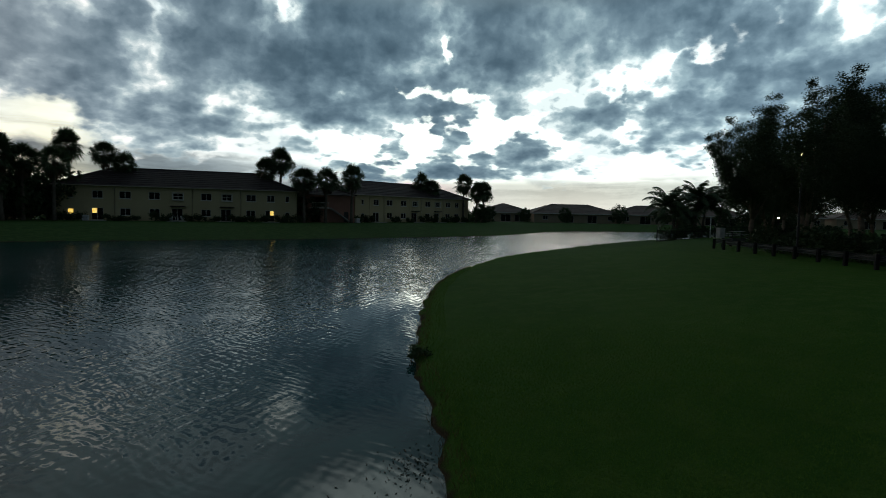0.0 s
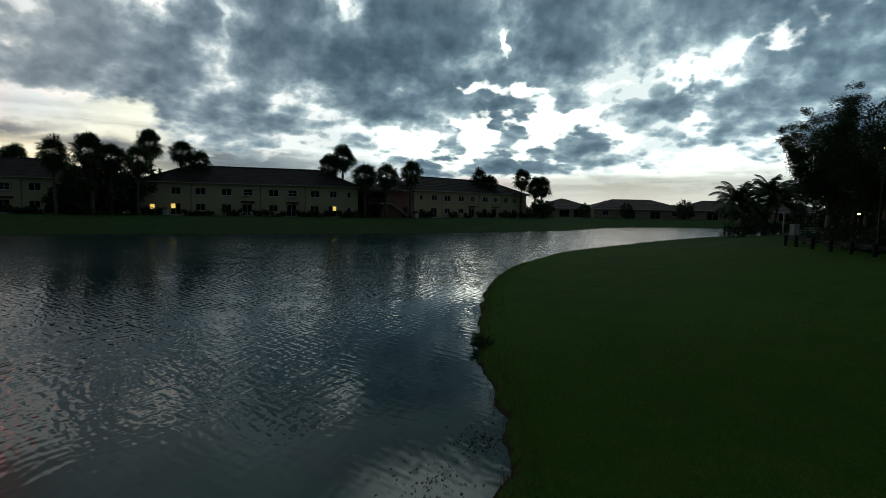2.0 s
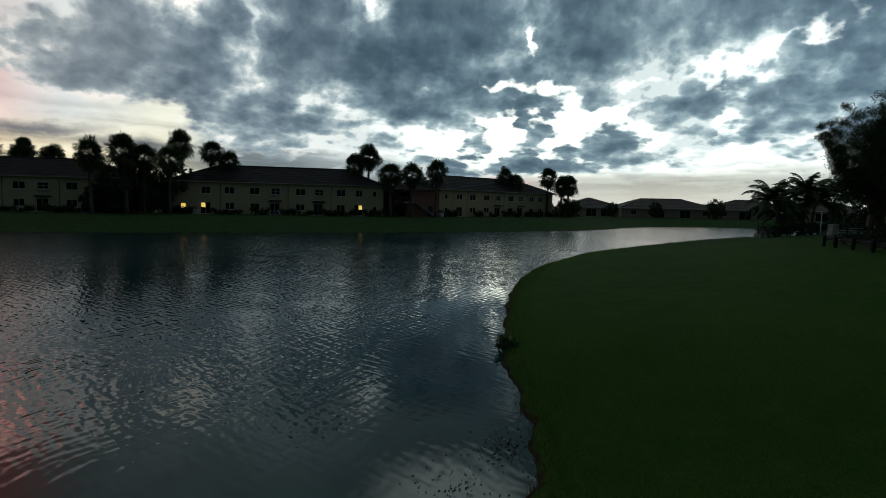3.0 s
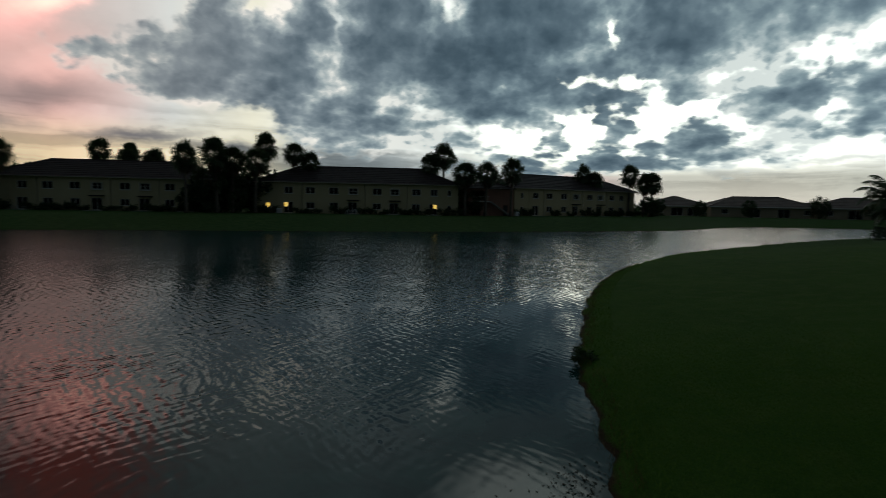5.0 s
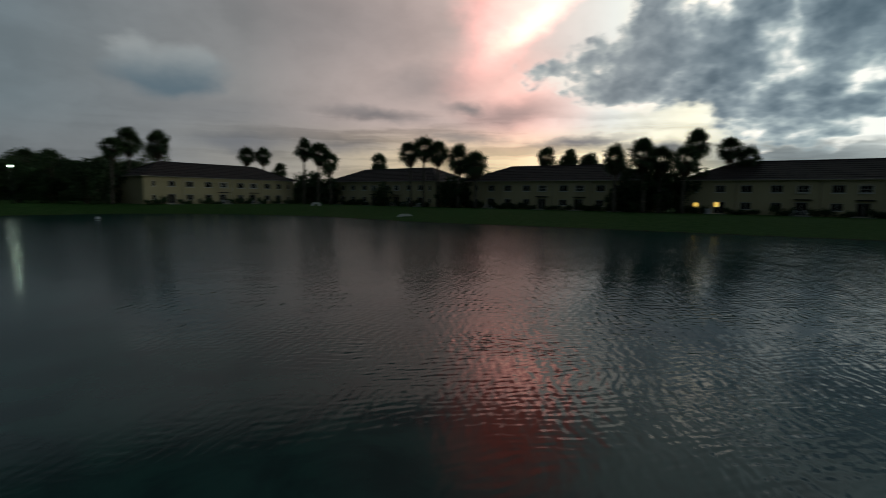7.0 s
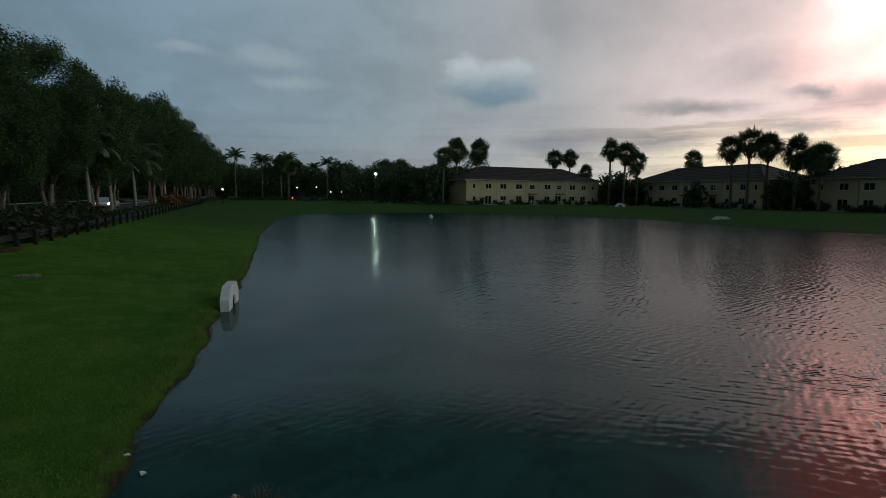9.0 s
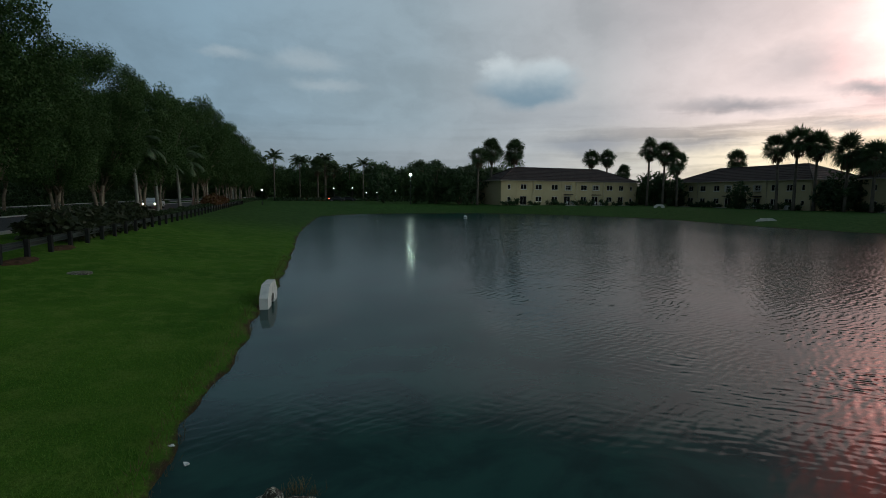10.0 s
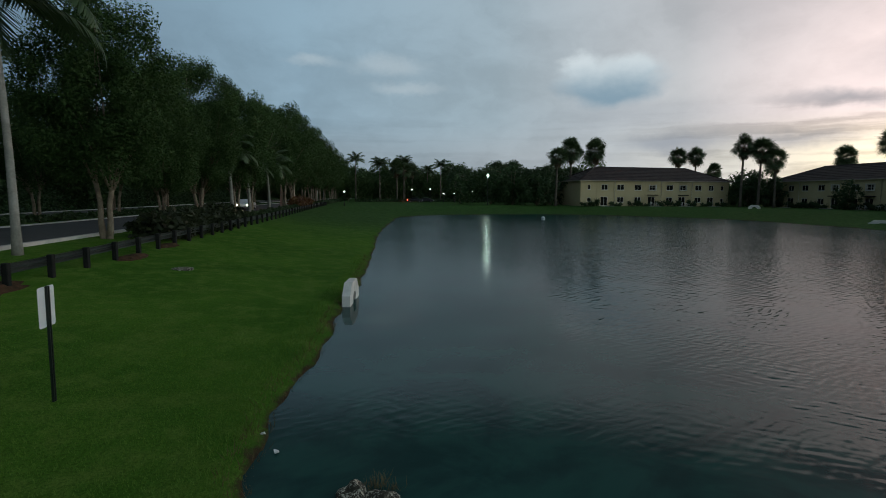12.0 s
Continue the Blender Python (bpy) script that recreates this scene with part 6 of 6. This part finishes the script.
# ---------------------------------------------------------------- small things by the near bank
def scrap(x, y, size, seed):
    r2 = random.Random(seed)
    bm = bmesh.new()
    ring = [bm.verts.new((size * math.cos(a) * r2.uniform(0.6, 1.1), size * 0.6 * math.sin(a) * r2.uniform(0.6, 1.1), 0.02 + r2.uniform(0, 0.03))) for a in np.linspace(0, math.tau, 9)[:-1]]
    f = bm.faces.new(ring)
    ext = bmesh.ops.extrude_face_region(bm, geom=[f])
    for v in ext["geom"]:
        if isinstance(v, bmesh.types.BMVert):
            v.co.z += 0.012
    thing("paper_scrap", pose(x, y, max(z_at(x, y), 0.0) - 0.004, 0, 0, seed * 50), "crumpled white scrap of litter at the waterline", "litter", "litter at the waterline", to_mesh("paper_scrap", bm, M["plastic"]))


scrap(-6.8, -4.12, 0.075, 1)
scrap(-7.25, -4.62, 0.05, 2)
buoy = thing("buoy", pose(-86.0, -4.2, 0), "small white buoy floating on the lake", "buoy")
part("float", sphere_mesh("float", 0.3, M["plastic"], 1.25), buoy, pose(0, 0, 0.2))
part("band", tube_mesh("band", [(0, 0, 0.14), (0, 0, 0.22)], [0.305, 0.305], M["iron"], 18), buoy)


def mulch_bed(u, v, su, sv, seed):
    p = avenue(u, v)
    bm = bmesh.new()
    r2 = random.Random(seed)
    n = 22
    rim = [(math.cos(i * math.tau / n) * r2.uniform(0.8, 1.1), math.sin(i * math.tau / n) * r2.uniform(0.8, 1.1)) for i in range(n)]
    top = bm.verts.new((0, 0, 0.10))
    mid = [bm.verts.new((x * su * 0.6, y * sv * 0.6, 0.08)) for x, y in rim]
    out = [bm.verts.new((x * su, y * sv, -0.12)) for x, y in rim]
    for i in range(n):
        j = (i + 1) % n
        bm.faces.new((top, mid[i], mid[j]))
        bm.faces.new((mid[i], out[i], out[j], mid[j]))
    thing("mulch_bed", pose(p.x, p.y, z_at(p.x, p.y) + 0.02, 0, 0, AVENUE_TURN), "bed of red-brown bark mulch under the rail", "mulch bed", "mulch beds", to_mesh("mulch_bed", bm, M["mulch"]))


for k, (u, v, su, sv) in enumerate(((15.8, 11.2, 2.6, 0.9), (24.3, 10.6, 1.5, 0.55), (29.0, 10.9, 1.3, 0.5), (34.0, 12.6, 3.0, 1.2))):
    mulch_bed(u, v, su, sv, k)


# ---------------------------------------------------------------- grass blades and bank tufts
def blades(name, count, areas, h0, h1, width, mat, label, near=0.1, far=99.0, fade=False):
    rs = np.random.RandomState(7)
    px, py = [], []
    total = sum((a[1] - a[0]) * (a[3] - a[2]) for a in areas)
    for x0, x1, y0, y1 in areas:
        n = int(count * (x1 - x0) * (y1 - y0) / total)
        px.append(rs.uniform(x0, x1, n))
        py.append(rs.uniform(y0, y1, n))
    px, py = np.concatenate(px), np.concatenate(py)
    d = shore_distance(px, py)
    keep = (d > near) & (d < far)
    if fade:
        keep &= rs.rand(len(px)) > smoothstep((np.hypot(px, py) - 8.0) / 10.0)
    px, py = px[keep], py[keep]
    z = ground_height(px, py)
    n = len(px)
    ang = rs.uniform(0, math.tau, n)
    h = rs.uniform(h0, h1, n)
    lean = rs.uniform(0.2, 0.9, n) * h
    dx, dy = np.cos(ang), np.sin(ang)
    la = rs.uniform(0, math.tau, n)
    v = np.empty((n, 3, 3))
    v[:, 0] = np.stack([px - dx * width, py - dy * width, z - 0.01], 1)
    v[:, 1] = np.stack([px + dx * width, py + dy * width, z - 0.01], 1)
    v[:, 2] = np.stack([px + np.cos(la) * lean, py + np.sin(la) * lean, z + h], 1)
    me = bpy.data.meshes.new(name)
    me.vertices.add(n * 3)
    me.vertices.foreach_set("co", v.reshape(-1))
    me.loops.add(n * 3)
    me.loops.foreach_set("vertex_index", np.arange(n * 3, dtype=np.int32))
    me.polygons.add(n)
    me.polygons.foreach_set("loop_start", np.arange(0, n * 3, 3, dtype=np.int32))
    me.update(calc_edges=True)
    me.materials.append(mat)
    tagged(new(name, me), label, "grass", kind="stuff")


blades("grass", 260000, [(0, 13, 3, 17), (-21, -3, -16, -3)], 0.025, 0.06, 0.0055, M["blade"], "short mown grass blades on the near bank", 0.25, fade=True)
blades("bank_grass", 80000, [(-2.5, 2.0, -1, 40), (-30, -3, -13, -1)], 0.05, 0.18, 0.006, M["dry"], "dry brown grass hanging over the eroded bank edge", -0.06, 0.38)
blades("edge_grass", 80000, [(-2.5, 2.0, -1, 40), (-30, -3, -13, -1)], 0.05, 0.14, 0.006, M["blade"], "longer green grass along the bank's lip", 0.2, 0.9)
r3 = random.Random(91)
cs = [Vector((r3.uniform(-0.25, 0.25), r3.uniform(-0.35, 0.35), r3.uniform(0.05, 0.3))) for _ in range(12)]
v, f = leaf_cloud(r3, cs, [0.12] * 12, 40, 0.14, 0.03)
thing("weed_clump", pose(-0.55, 12.2, 0.0), "dark clump of weeds leaning over the water", "weeds", data=raw_mesh("weed_clump", v, f, M["leaf_dark"]))


def floating_leaves(x, y, count, spread, seed):
    """Small curled leaves that drift in the slack water under the bank."""
    r = random.Random(seed)
    verts, faces = [], []
    for _ in range(count):
        px, py, a, q = r.gauss(0, spread), r.gauss(0, spread * 1.6), r.uniform(0, math.tau), r.uniform(0.012, 0.032)
        if z_at(x + px, y + py) > 0.0:
            continue
        d, e = Vector((math.cos(a), math.sin(a), 0)) * q, Vector((-math.sin(a), math.cos(a), 0)) * q * 0.45
        o, i = Vector((px, py, 0.004)), len(verts)
        verts += [tuple(o - d + Vector((0, 0, 0.008))), tuple(o - e), tuple(o + d + Vector((0, 0, 0.010))), tuple(o + e)]
        faces.append((i, i + 1, i + 2, i + 3))
    tagged(thing("floating_leaves", pose(x, y, 0.0), "dark fallen leaves floating in the slack water", "leaves", data=raw_mesh("floating_leaves", verts, faces, M["leaf_bronze"])), kind="stuff")


floating_leaves(-0.35, 6.4, 170, 0.22, 31)
floating_leaves(-1.0, 4.9, 120, 0.30, 32)
